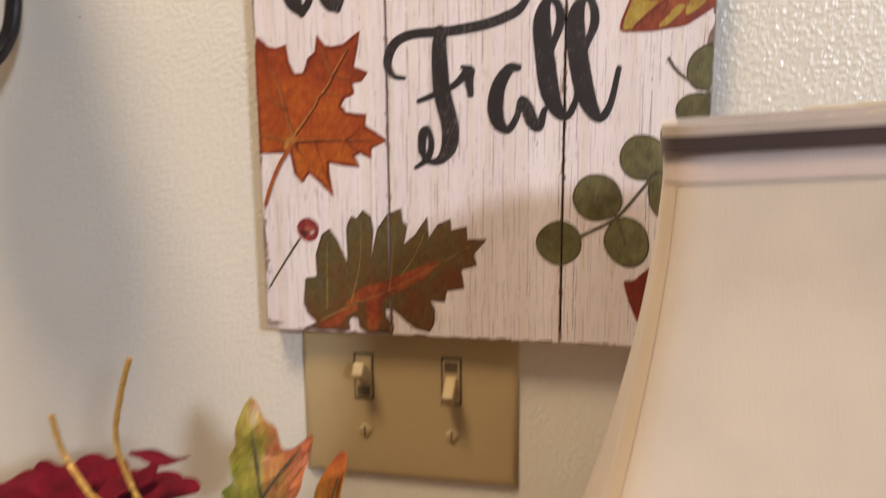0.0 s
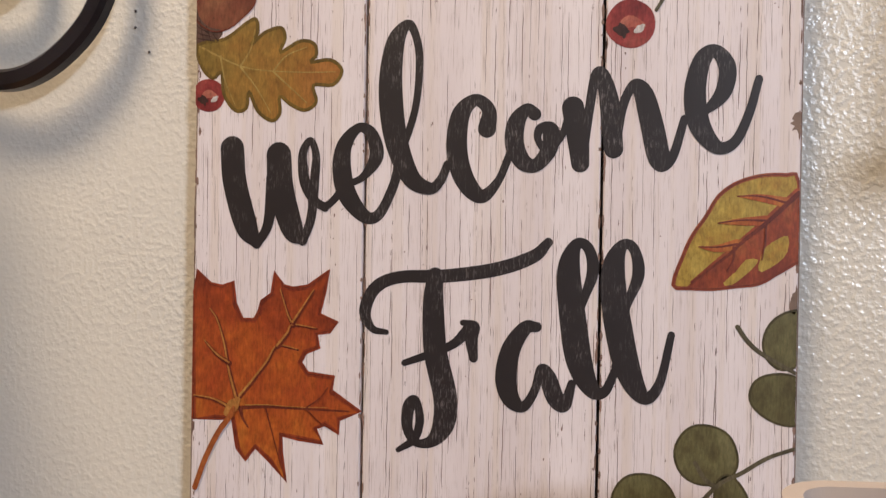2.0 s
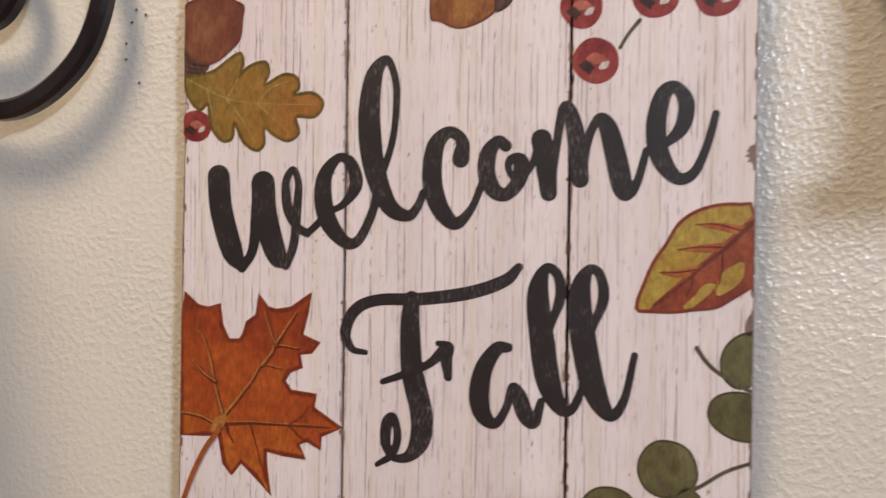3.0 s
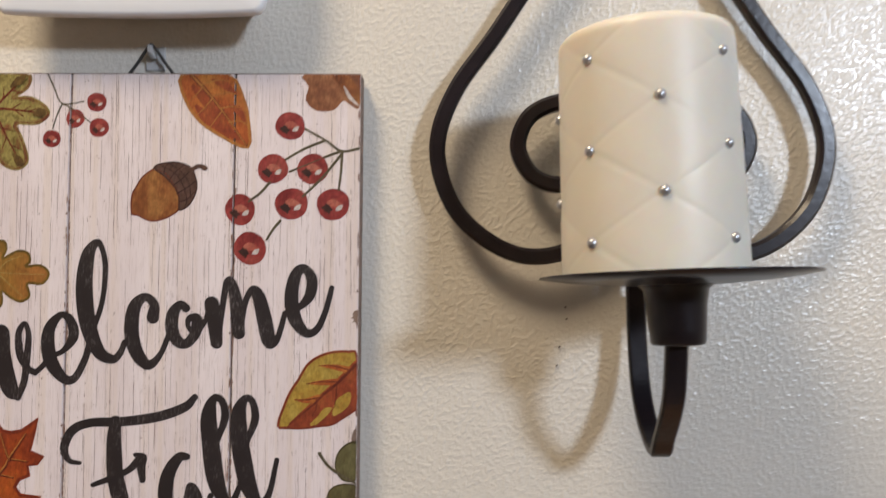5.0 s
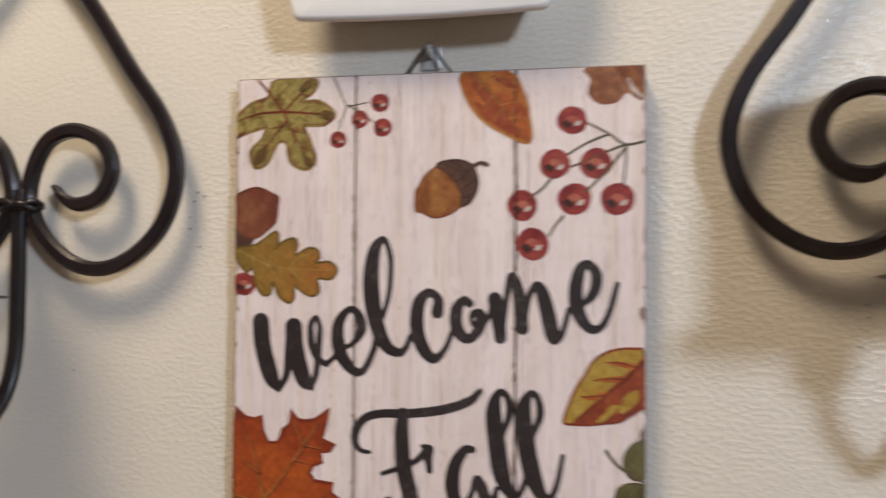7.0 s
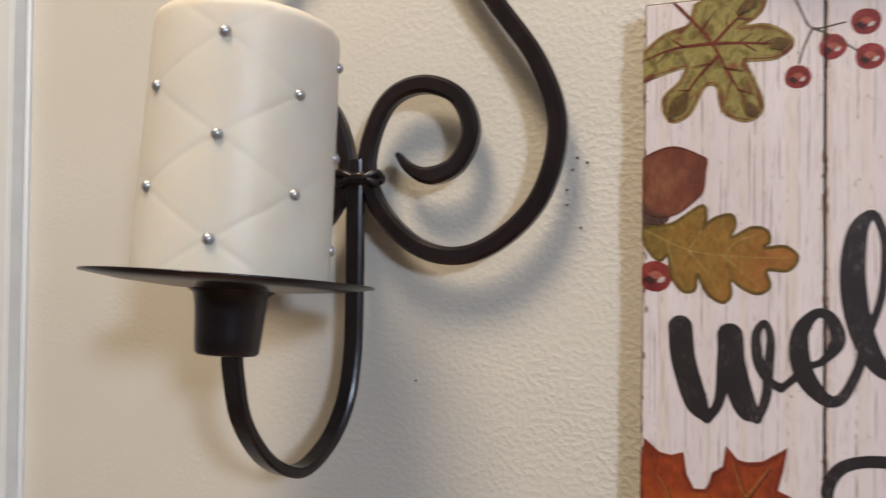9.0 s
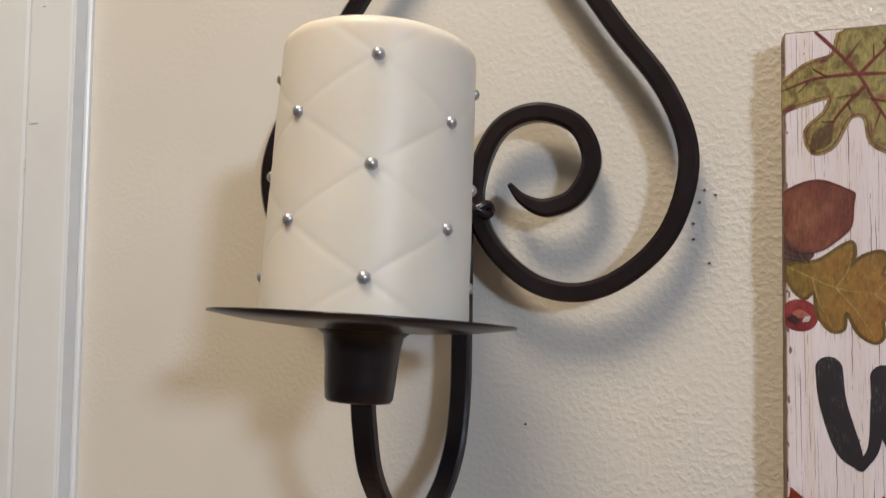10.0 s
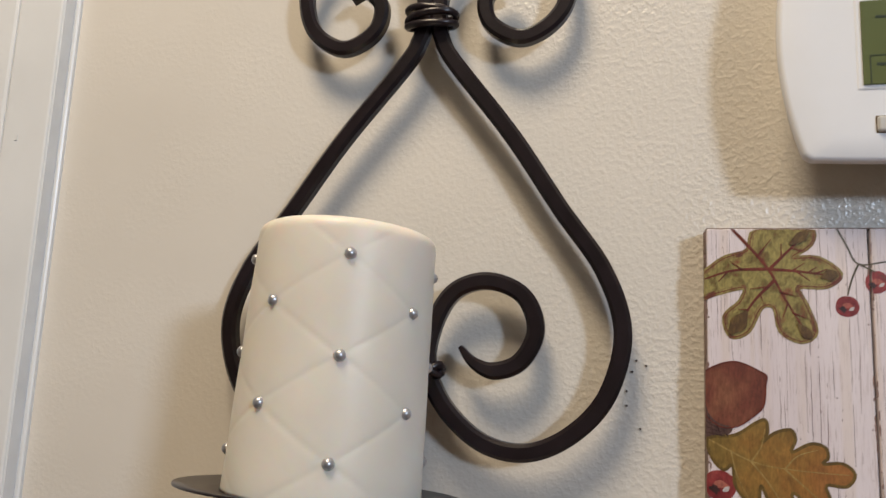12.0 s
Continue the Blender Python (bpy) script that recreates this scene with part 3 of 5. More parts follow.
def brush(points, n=8, y=None, climb=0.02):
    """A brush stroke: control points (u, v, width); rounded ends, a slight crown and climb, so that crossings lie over one another."""
    y = lift(0.015) if y is None else y
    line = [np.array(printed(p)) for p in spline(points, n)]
    first, final = line[0], line[-1]
    d0 = (line[0] - line[1])[:2]
    d1 = (line[-1] - line[-2])[:2]
    d0, d1 = d0 / (np.linalg.norm(d0) + 1e-9), d1 / (np.linalg.norm(d1) + 1e-9)
    start = [np.array([*(first[:2] + d0 * first[2] * 0.5 * s), first[2] * math.sqrt(max(0.0, 1 - s * s))]) for s in (0.98, 0.85, 0.6, 0.3)]
    stop = [np.array([*(final[:2] + d1 * final[2] * 0.5 * s), final[2] * math.sqrt(max(0.0, 1 - s * s))]) for s in (0.3, 0.6, 0.85, 0.98)]
    line = start + line + stop
    bm = bmesh.new()
    rows = []
    for k, p in enumerate(line):
        a, b = line[max(k - 1, 0)], line[min(k + 1, len(line) - 1)]
        d = (b - a)[:2]
        d = d / (np.linalg.norm(d) + 1e-9)
        nrm = np.array([-d[1], d[0]])
        yy = y - climb / 1000 * k / len(line)
        row = []
        for s in (-1, 0, 1):
            q = p[:2] + nrm * s * max(p[2], 0.05) / 2
            row.append(bm.verts.new((min(max(q[0], 0.2), W - 0.2) / 1000, yy - (0.015 / 1000 if s == 0 else 0), min(max(q[1], 0.2), H - 0.2) / 1000)))
        rows.append(row)
    for a, b in zip(rows, rows[1:]):
        for j in (0, 1):
            f = bm.faces.new((a[j], a[j + 1], b[j + 1], b[j]))
            f.normal_update()
            if f.normal.y > 0:
                f.normal_flip()
    return bm


def strokes(name, lines, material, parent=None, label="", weight=0.88):
    LIFT[0] = 0.05 if LIFT[0] > 0.11 else 0.12
    whole = bmesh.new()
    for pts in lines:
        one = brush([(u, v, weight * w) for u, v, w in pts])
        me = bpy.data.meshes.new("stroke")
        one.to_mesh(me)
        one.free()
        whole.from_mesh(me)
        bpy.data.meshes.remove(me)
    return part(name, whole, material, parent or sign, label)


def vein(lines, width, material, parent, under=""):
    for pts in lines:
        n = len(pts)
        if under:
            part("vein_shade", brush([(u + 0.3, v - 0.35, width * (2.2 - 1.3 * k / max(1, n - 1))) for k, (u, v) in enumerate(pts)], 5), under, parent)
        part("vein", brush([(u, v, width * (1.0 - 0.6 * k / max(1, n - 1))) for k, (u, v) in enumerate(pts)], 5), material, parent)


def rim_line(outline, smooth, width, material, parent):
    pts = spline(outline, max(smooth, 1), True) if smooth else outline
    part("outline", brush([(p[0], p[1], width) for p in list(pts) + [pts[0]]], 1), material, parent)


# leaves and fruit
MAPLE = [(0.2, 138.6), (2.4, 146.6), (7.2, 141.6), (12.2, 140.6), (16.3, 142.6), (17.1, 134.6), (20.0, 128.6), (25.0, 128.6), (27.0, 131.6), (28.1, 135.6), (32.2, 138.6), (33.4, 146.6), (36.2, 141.6), (40.2, 140.6), (46.2, 141.6), (54.4, 147.6), (52.2, 140.6), (50.0, 131.6), (57.0, 128.6), (54.0, 125.6), (49.0, 124.6), (50.0, 119.6), (45.0, 117.6), (43.0, 113.6), (46.0, 109.6), (56.0, 108.6), (55.0, 103.6), (66.0, 96.6), (58.0, 93.6), (58.0, 88.6), (53.0, 91.6), (49.0, 89.6), (52.0, 84.6), (43.0, 85.6), (36.0, 86.6), (36.0, 79.6), (38.0, 69.6), (32.0, 76.6), (26.0, 81.6), (22.0, 76.6), (19.0, 80.6), (17.0, 91.6), (10.0, 91.6), (1.0, 90.6)]
leaf = filled(MAPLE, "maple_leaf", "orange", label="printed orange maple leaf with red rim")
rim_line(MAPLE, 0, 2.0, "rim_red", leaf)
rim_line(MAPLE, 0, 0.5, "vein_red", leaf)
vein([[(19.0, 95.6), (30.0, 96.6), (45.0, 96.6), (62.0, 96.6)], [(20.0, 94.6), (21.0, 91.6), (23.0, 88.6)]], 1.5, "vein_red", leaf)
vein([[(17.0, 97.6), (23.0, 104.6), (30.0, 113.6), (34.0, 119.6), (42.0, 118.6)], [(18.0, 99.6), (15.0, 109.6), (13.0, 119.6), (10.0, 128.6), (7.1, 132.6)], [(34.0, 119.6), (38.0, 124.6), (40.0, 127.6), (49.0, 126.6)], [(16.0, 95.6), (9.0, 98.6), (1.0, 99.6)], [(15.0, 112.6), (10.0, 115.6), (5.0, 120.6)]], 0.9, "vein_gold", leaf, "vein_red")
vein([[(40.0, 127.6), (38.0, 131.6), (35.2, 140.6)], [(40.0, 128.6), (44.1, 134.6), (48.2, 140.6)]], 0.8, "vein_gold", leaf, "vein_red")
vein([[(22, 96.9), (31, 97.4), (41, 97.2), (54, 97.6)]], 0.45, "vein_gold", leaf)
vein([[(45, 96.6), (51, 101), (54, 105)], [(46, 96.4), (51, 92), (56, 89.5)], [(30, 96), (33, 86), (36.5, 74)]], 0.6, "vein_red", leaf)
part("heart", brush([(14.5, 93.5, 2.5), (17.0, 96.5, 4.6), (19.0, 98.8, 2.0)]), "vein_gold", leaf, "golden spot where the veins meet")
part("stem", brush([(17.0, 95.5, 2.0), (16.0, 92.6, 2.2), (11.0, 85.6, 2.1), (6.0, 75.6, 2.1), (2.0, 64.6, 2.0)]), "stem_orange", leaf, "orange stem")

OAK = [(2.8, 233), (13.6, 235), (22.5, 240.9), (26, 241.8), (26.5, 236.7), (24, 232.3), (29.1, 236.7), (35.7, 238.5), (37.4, 234.4), (35.6, 229.4), (43.2, 233.3), (48.6, 232.2), (49.6, 228.1), (47.5, 225.5), (55, 226), (59.4, 221.9), (56, 216.9), (48.6, 217), (49.6, 210.9), (45.3, 207.9), (39.9, 210), (35.5, 213.1), (35.5, 206.9), (32.2, 204.2), (26.7, 208), (23.4, 215.2), (22.3, 209.1), (17.8, 208.3), (13.4, 214.3), (12.4, 222.6), (9, 220.4), (4.5, 224.8)]
leaf = filled(OAK, "oak_leaf", "olive", label="printed olive oak leaf", smooth=4)
rim_line(OAK, 4, 1.3, "rim_olive", leaf)
vein([[(3.5, 232.5), (20.2, 224.6), (35.6, 222.3), (57.1, 221.5)], [(20, 224.7), (24, 231), (25.5, 238)], [(20, 224.4), (26, 217), (32, 207)], [(33, 222.5), (38, 228), (46, 231)], [(33, 222.3), (40, 216), (46, 210.5)], [(12, 228.5), (14, 219), (18, 210)]], 0.75, "vein_olive", leaf)

TOP = [(0.3, 292), (0.3, 300.5), (6, 306), (11.7, 309.9), (20.4, 312.9), (24.5, 322.4), (45.3, 322.6), (45.8, 315.8), (38, 309.8), (48.5, 309.6), (57, 303), (51.5, 297.6), (40.5, 297), (43.4, 289), (46.6, 278.2), (41, 274), (33, 278.3), (30.9, 288), (25.4, 288.2), (19.9, 277.9), (13, 275.4), (10.6, 283.7), (17, 290.3), (18.6, 296.6), (8, 294.2)]
leaf = filled(TOP, "oak_leaf", "moss", label="printed yellow-green oak leaf with red veins", smooth=4)
rim_line(TOP, 4, 2.4, "rim_top", leaf)
rim_line(TOP, 4, 0.4, "vein_red", leaf)
vein([[(14.4, 322.4), (27.7, 306.1), (35, 292), (43, 277.5)], [(27.7, 304.8), (40, 304), (51.4, 302.5)], [(27.7, 304.8), (14, 304), (2, 300)], [(29.1, 304.7), (36, 312), (42.8, 319)], [(31, 300), (22, 290), (15.4, 278.5)]], 1.5, "vein_red", leaf)
vein([[(38, 304), (43, 307.5)], [(44, 303.2), (48, 306)], [(40, 303.8), (45, 300)], [(34, 310), (34, 316)], [(38, 314), (42, 313)], [(36, 290), (34, 284)], [(38, 286), (43, 284)], [(25, 294), (26, 291)], [(20, 287), (16, 287)], [(18, 304.5), (13, 308)], [(12, 303.5), (8, 299)], [(47, 303), (52, 305)], [(33, 295), (40, 293)], [(28, 297), (21, 296)], [(24, 310), (30, 318)]], 0.7, "vein_red", leaf)

for tip in ([(13.0, 277.5, 3.0), (16.0, 281.0, 7.0), (19.0, 285.5, 2.0)], [(50.0, 301.5, 1.5), (53.0, 302.5, 5.0), (55.0, 303.0, 2.5)], [(40.0, 281.0, 1.5), (43.0, 277.5, 4.5), (44.5, 276.0, 2.0)], [(38.0, 316.0, 1.5), (42.0, 319.0, 4.5), (44.5, 321.0, 2.0)]):
    part("tip_stain", brush(tip, 6), "rim_brown", leaf, "brown stain on the leaf's tip")

LEAF = [(125.3, 322.7), (127.4, 309), (135, 298.2), (146, 290.8), (159.6, 285.2), (159.6, 298), (157, 309.5), (149, 322.7)]
leaf = filled(LEAF, "pointed_leaf", "rust", label="printed rust-orange pointed leaf", smooth=3)
rim_line(LEAF, 3, 1.6, "vein_gold", leaf)
for way in ([(133, 306, 2), (138, 301, 6), (146, 296, 6), (155, 289.5, 2)], [(131, 316, 2), (136, 311, 5), (141, 305, 5), (147, 300, 2)], [(141, 319.5, 1.5), (147, 317, 4), (153, 312.5, 1.5)], [(150, 306.5, 1.5), (154.5, 304, 4), (157.5, 299, 1.5)]):
    part("flush", brush(way, 6), "rust_deep", leaf, "red flush between the veins")
vein([[(130, 322.4), (143.2, 307.6), (158.5, 286.5)]], 1.1, "vein_gold", leaf, "vein_red")
vein([[(135, 317), (144, 319.5), (150, 319)], [(140, 311.2), (149, 313), (155, 311.5)], [(145, 305), (153, 306), (158, 303)], [(150, 298), (155.5, 298.5), (159, 296.5)], [(136, 315.8), (132, 311), (129, 308)], [(141, 310), (136, 304), (133, 301.5)], [(146, 303.5), (142, 298), (140, 295)]], 0.7, "vein_gold", leaf)

YELLOW = [(175.2, 145.6), (178.4, 155.8), (181.4, 162.9), (185.4, 169.0), (189.4, 176.0), (194.3, 180.0), (199.2, 182.0), (204.0, 183.0), (210.0, 183.0), (214.0, 181.0), (215.0, 156.8), (213.0, 153.7), (207.0, 149.6), (202.0, 146.6), (195.1, 145.6), (188.1, 144.6), (180.2, 144.6)]
leaf = filled(YELLOW, "pointed_leaf", "yellow", label="printed yellow and red pointed leaf", smooth=3)
filled([(214.0, 176.0), (215.0, 156.8), (213.0, 153.7), (207.0, 149.6), (202.0, 146.6), (195.1, 145.6), (188.1, 144.6), (180.2, 144.6), (181.2, 146.6), (187.2, 151.6), (193.2, 156.8), (198.1, 161.9), (204.0, 167.0), (209.0, 172.0)], "red_half", "rust_deep", leaf, "rust-red lower half of the leaf", 2)
for patch in ([(204.0, 158.8), (208.0, 161.9), (211.0, 162.9), (211.0, 157.8), (208.0, 153.7), (203.0, 150.6), (202.0, 152.7)], [(191.1, 146.6), (195.1, 150.6), (198.1, 154.7), (202.0, 154.7), (200.1, 151.6), (197.1, 148.6), (193.1, 145.6)]):
    filled(patch, "yellow_patch", "yellow", leaf, "ragged yellow patch", 2)
rim_line(YELLOW, 3, 1.3, "rust_deep", leaf)
rim_line(YELLOW, 3, 0.4, "vein_red", leaf)
part("flush", brush([(214.0, 177.0, 3.6), (204.0, 167.0, 3.4), (193.2, 156.8, 3.0), (181.2, 146.6, 1.2)], 6), "rust_deep", leaf, "red flush along the midrib")
for way in ([(210.0, 174.0), (202.1, 176.0), (195.2, 176.0)], [(204.0, 168.0), (196.2, 168.0), (189.3, 167.0)], [(195.2, 159.9), (189.2, 158.8), (183.3, 158.8)]):
    part("vein_flush", brush([(way[0][0], way[0][1], 3.4), (way[1][0], way[1][1] - 0.5, 2.4), (way[2][0], way[2][1], 0.4)], 6), "rust", leaf)
    vein([way], 0.8, "vein_red", leaf)
vein([[(204.0, 167.0), (204.0, 161.9), (203.0, 154.7)], [(194.2, 158.8), (194.1, 154.7), (192.1, 150.6)]], 0.9, "vein_red", leaf)
vein([[(214.0, 177.0), (209.0, 172.0), (204.0, 167.0), (198.1, 161.9), (193.2, 156.8), (187.2, 151.6), (181.2, 146.6)]], 1.7, "vein_red", leaf)

CORNER = [(186.6, 322.6), (188.8, 316.3), (187.5, 309.2), (193, 303.9), (201.4, 304.5), (205.6, 309.1), (210, 306.5), (214, 306), (214.2, 322.6)]
leaf = filled(CORNER, "oak_leaf", "dull_rust", label="printed brown and orange oak leaf", smooth=3)
part("curl", brush([(203, 322, 5.5), (208, 317, 7), (214, 309, 5)]), "nut", leaf, "brown curled tip")
part("curl_edge", brush([(206, 316.5, 0.5), (209, 311, 1.8), (213.5, 306.5, 0.6)]), "white_dab", leaf, "pale torn edge")

DUSK = [(20.7, 1.0), (27.2, 4.1), (22.6, 8.7), (20.5, 14.1), (22.0, 27.2), (28.3, 28.4), (28.0, 39.6), (31.5, 49.8), (35.5, 53.0), (39.1, 47.7), (44.8, 35.7), (44.7, 54.0), (47.2, 59.4), (50.2, 58.5), (53.3, 62.6), (57.0, 59.8), (58.3, 53.0), (57.1, 38.5), (60.5, 53.1), (66.0, 60.8), (72.7, 63.7), (73.3, 57.3), (75.6, 55.6), (73.8, 46.0), (79.8, 50.8), (85.9, 60.0), (86.5, 49.6), (91.4, 56.3), (97.3, 58.9), (97.8, 53.4), (105.2, 55.4), (105.6, 49.2), (115.1, 49.6)]
DUSK += [(108.5, 42.3), (110.3, 36.8), (102.3, 34.3), (104.0, 25.1), (95.0, 23.3), (94.3, 17.8), (86.9, 18.2), (89.0, 13.6), (88.9, 7.0), (86.3, 2.0), (79.3, 3.5), (73.7, 7.6), (69.3, 12.1), (66.9, 13.4), (63.4, 12.9), (63.9, 9.3), (68.0, 4.1), (67.0, 0.6), (53.5, 0.5), (50.2, 2.6), (49.4, 7.4), (46.1, 8.2), (44.1, 6.2), (45.0, 1.1), (28.6, 0.7)]
leaf = filled(DUSK, "oak_leaf", "dusk", label="printed dark green and red oak leaf")
rim_line(DUSK, 0, 0.7, "dark_dab", leaf)
for way in ([(44, 15, 2), (52, 20, 6), (61, 22, 8), (70, 26, 7), (82, 32, 6), (92, 38, 1.5)], [(30, 3.5, 3), (37, 5, 5), (41, 9.5, 5), (48, 13, 3)], [(57, 4, 6), (58, 10, 8), (58, 16, 8), (62, 21, 4)]):
    part("flush", brush(way, 6), "rust_deep", leaf, "red flush in the leaf")
vein([[(30, 6), (46, 14), (60, 20), (80, 30), (108, 47)], [(46, 16), (51, 36), (52, 56)], [(66, 22), (68, 38), (69, 52)], [(72, 30), (79, 40), (84.5, 52)], [(33, 12), (33.5, 28), (34, 46)]], 0.5, "vein_olive", leaf)

# acorns
NUT = [(100.9, 251.9), (100.9, 260.7), (102.9, 264.6), (105.9, 269.6), (110.9, 273.6), (113.9, 273.6), (117.9, 271.6), (121.9, 266.6), (124.9, 260.7), (124.9, 254.8), (122.9, 251.9), (116.9, 248.9), (110.9, 247.9), (105.9, 249.9), (103.9, 250.9)]
acorn = filled(NUT, "acorn", "nut", label="printed brown acorn with cross-hatched cap", smooth=3)
rim_line(NUT, 3, 0.7, "vein_red", acorn)
CAP = [(111.9, 274.6), (114.9, 276.6), (121.9, 277.6), (126.9, 276.6), (130.9, 274.6), (132.9, 270.6), (133.9, 265.6), (132.9, 260.7), (129.9, 255.8), (126.9, 253.8), (124.9, 253.8), (124.9, 259.7), (121.9, 265.6), (116.9, 270.6)]
cap = filled(CAP, "cap", "cap", acorn, "grey-brown cap", 3)
rim_line(CAP, 3, 0.7, "dark_dab", cap)
for way in ([(115.9, 275.6), (122.9, 271.6), (126.9, 265.6), (128.9, 258.7), (127.9, 254.8)],
            [(119.9, 276.6), (125.9, 272.6), (129.9, 266.6), (130.9, 259.7)],
            [(116.9, 271.6), (117.9, 275.6), (120.9, 277.6)],
            [(119.9, 268.6), (122.9, 272.6), (127.9, 276.6)],
            [(121.9, 265.6), (126.9, 269.6), (130.9, 273.6)],
            [(123.9, 261.7), (128.9, 264.6), (132.9, 267.6)],
            [(124.9, 257.7), (128.9, 258.7), (132.9, 262.6)]):
    part("hatch", brush([(u, v, 0.55) for u, v in way], 4), "dark_dab", cap)
part("stalk", brush([(130.9, 273.6, 2.2), (134.9, 275.6, 2.0), (137.9, 274.6, 2.6)]), "cap", acorn)
NUT2 = [(0.4, 258), (7, 263), (14.3, 264.6), (20, 263), (24.2, 261), (26.9, 259.4), (26.4, 255.5), (25.5, 247.8), (21, 243), (15, 238.8), (7.7, 238.3), (0.4, 245)]
acorn = filled(NUT2, "acorn", "nut_red", label="printed red-brown acorn at the board's edge", smooth=3)
cap = filled([(0.3, 251), (3, 244), (7, 239.8), (12.6, 238.2), (11, 235), (5, 233.2), (0.3, 234)], "cap", "cap", acorn, "brown hatched cap", 3)
for k in range(4):
    part("hatch", brush([(0.5 + 2.8 * k, 246.5 - 3.2 * k, 0.4), (1.2 + 3.0 * k, 240 - 1.6 * k, 0.4), (2.0 + 3.0 * k, 234.5, 0.4)], 4), "dark_dab", cap)
    part("hatch", brush([(0.4, 236 + 3.0 * k, 0.35), (3.5, 235.4 + 2.0 * k, 0.35), (9.5 - 1.2 * k, 234.4 + 1.6 * k, 0.35)], 4), "dark_dab", cap)
rim_line(NUT2, 3, 0.5, "vein_red", acorn)


def berry(u, v, r, label="printed red berry with a pale dab"):
    ring = [(u + r * math.cos(a) * (1 + 0.03 * math.sin(3 * a + u)), v + r * math.sin(a) * (1 + 0.04 * math.cos(2 * a + v))) for a in np.linspace(0, 2 * math.pi, 28, endpoint=False)]
    b = filled(ring, "berry", "berry", label=label)
    part("blush", brush([(u - 0.45 * r, v - 0.25 * r, 0.25 * r), (u - 0.05 * r, v + 0.1 * r, 0.5 * r), (u + 0.5 * r, v - 0.1 * r, 0.25 * r)], 5), "berry_light", b)
    part("calyx", brush([(u - 0.62 * r, v - 0.2 * r, 0.2 * r), (u - 0.35 * r, v - 0.25 * r, 0.5 * r), (u - 0.1 * r, v - 0.32 * r, 0.15 * r)], 5), "dark_dab", b)
    part("calyx", brush([(u - 0.42 * r, v - 0.0 * r, 0.12 * r), (u - 0.3 * r, v - 0.3 * r, 0.3 * r), (u - 0.25 * r, v - 0.55 * r, 0.12 * r)], 5), "dark_dab", b)
    part("dab", brush([(u + 0.22 * r, v - 0.32 * r, 0.18 * r), (u + 0.38 * r, v - 0.22 * r, 0.32 * r), (u + 0.5 * r, v - 0.1 * r, 0.15 * r)], 5), "white_dab", b)


def twig(lines, width=1.4):
    LIFT[0] = 0.09 if width > 1.45 else 0.02
    for pts in lines:
        part("twig", brush([(u, v, width * (1 - 0.25 * k / len(pts))) for k, (u, v) in enumerate(pts)], 6), "stem", sign)


twig([[(214, 284.8), (205.1, 283.5), (197.2, 289), (186.6, 295.1)], [(197.2, 288.8), (187, 284.5), (178.1, 279)], [(205.1, 283.5), (197.2, 280.4), (180.2, 272.9)], [(205.5, 282.3), (196, 270), (186.7, 260.5)], [(205.5, 283.5), (205, 273), (204, 263.9)], [(170.5, 267.3), (166, 262), (160.5, 258)], [(176, 248.4), (172.5, 244), (169.5, 238.8)]])
for u, v, r in ((180.2, 296.2, 7.2), (172, 274.4, 7.4), (191.3, 274.4, 7.6), (156.1, 253.8, 7.6), (181.3, 256.8, 8.0), (201.4, 256.6, 8.0), (161.3, 234.5, 8.2)):
    berry(u, v, r)
twig([[(56.4, 322.6), (60, 315), (64.2, 307.3), (75.3, 308.4)], [(64.2, 307.3), (61.5, 301), (59.6, 294.3)], [(64.2, 307.3), (71, 303.5), (79, 297.5)]], 0.8)
for u, v, r in ((81.9, 308, 5.0), (71, 299.6, 4.7), (83.3, 295, 5.0), (59.2, 289.2, 4.6)):
    berry(u, v, r)
berry(7.3, 214, 6.4)
berry(24.3, 52.4, 5.9)
twig([[(19.5, 47.5), (11.2, 35.8), (1.9, 21.8)]], 1.2)


def round_leaf(u, v, ru, rv, tilt, label="printed round eucalyptus leaf"):
    c, s = math.cos(radians(tilt)), math.sin(radians(tilt))
    ring = []
    for a in np.linspace(0, 2 * math.pi, 30, endpoint=False):
        x, z = ru * math.cos(a) * (1 + 0.03 * math.sin(3 * a + v)), rv * math.sin(a) * (1 + 0.02 * math.cos(4 * a))
        ring.append((u + x * c - z * s, v + x * s + z * c))
    ob = filled(ring, "eucalyptus_leaf", "euca", label=label)
    rim_line(ring, 0, 0.8, "rim_euca", ob)
    return ob


round_leaf(186.4, 88.6, 10.4, 10.0, -40)
round_leaf(195.2, 71.5, 5.6, 11.0, 12)
round_leaf(166.6, 70.2, 11.2, 10.6, -30)
round_leaf(149.6, 48.6, 10.4, 10.2, 0)
round_leaf(180.6, 49.6, 9.8, 11.8, 20)
round_leaf(212.5, 128.5, 10.5, 8.0, 60)
round_leaf(211.5, 108.5, 12.0, 8.2, -14)
twig([[(160.2, 52.4), (175.9, 61.5), (189.6, 78), (198, 83.5), (206, 89), (214.2, 92.5)], [(195.8, 132.1), (199, 127.5), (203.5, 123.5), (214, 117.5)], [(189.6, 78), (186, 81), (183, 86)], [(175.9, 61.5), (171, 66), (167, 70)], [(175.9, 61.5), (178, 55), (180, 49)]], 1.6)
filled([(179.8, 30.5), (184.2, 31.8), (189, 36.2), (195, 39.5), (206, 30), (206, 12), (196, 6), (189, 9), (184.4, 16.2)], "red_leaf", "deep_red", label="printed red leaf near the lower corner", smooth=3)

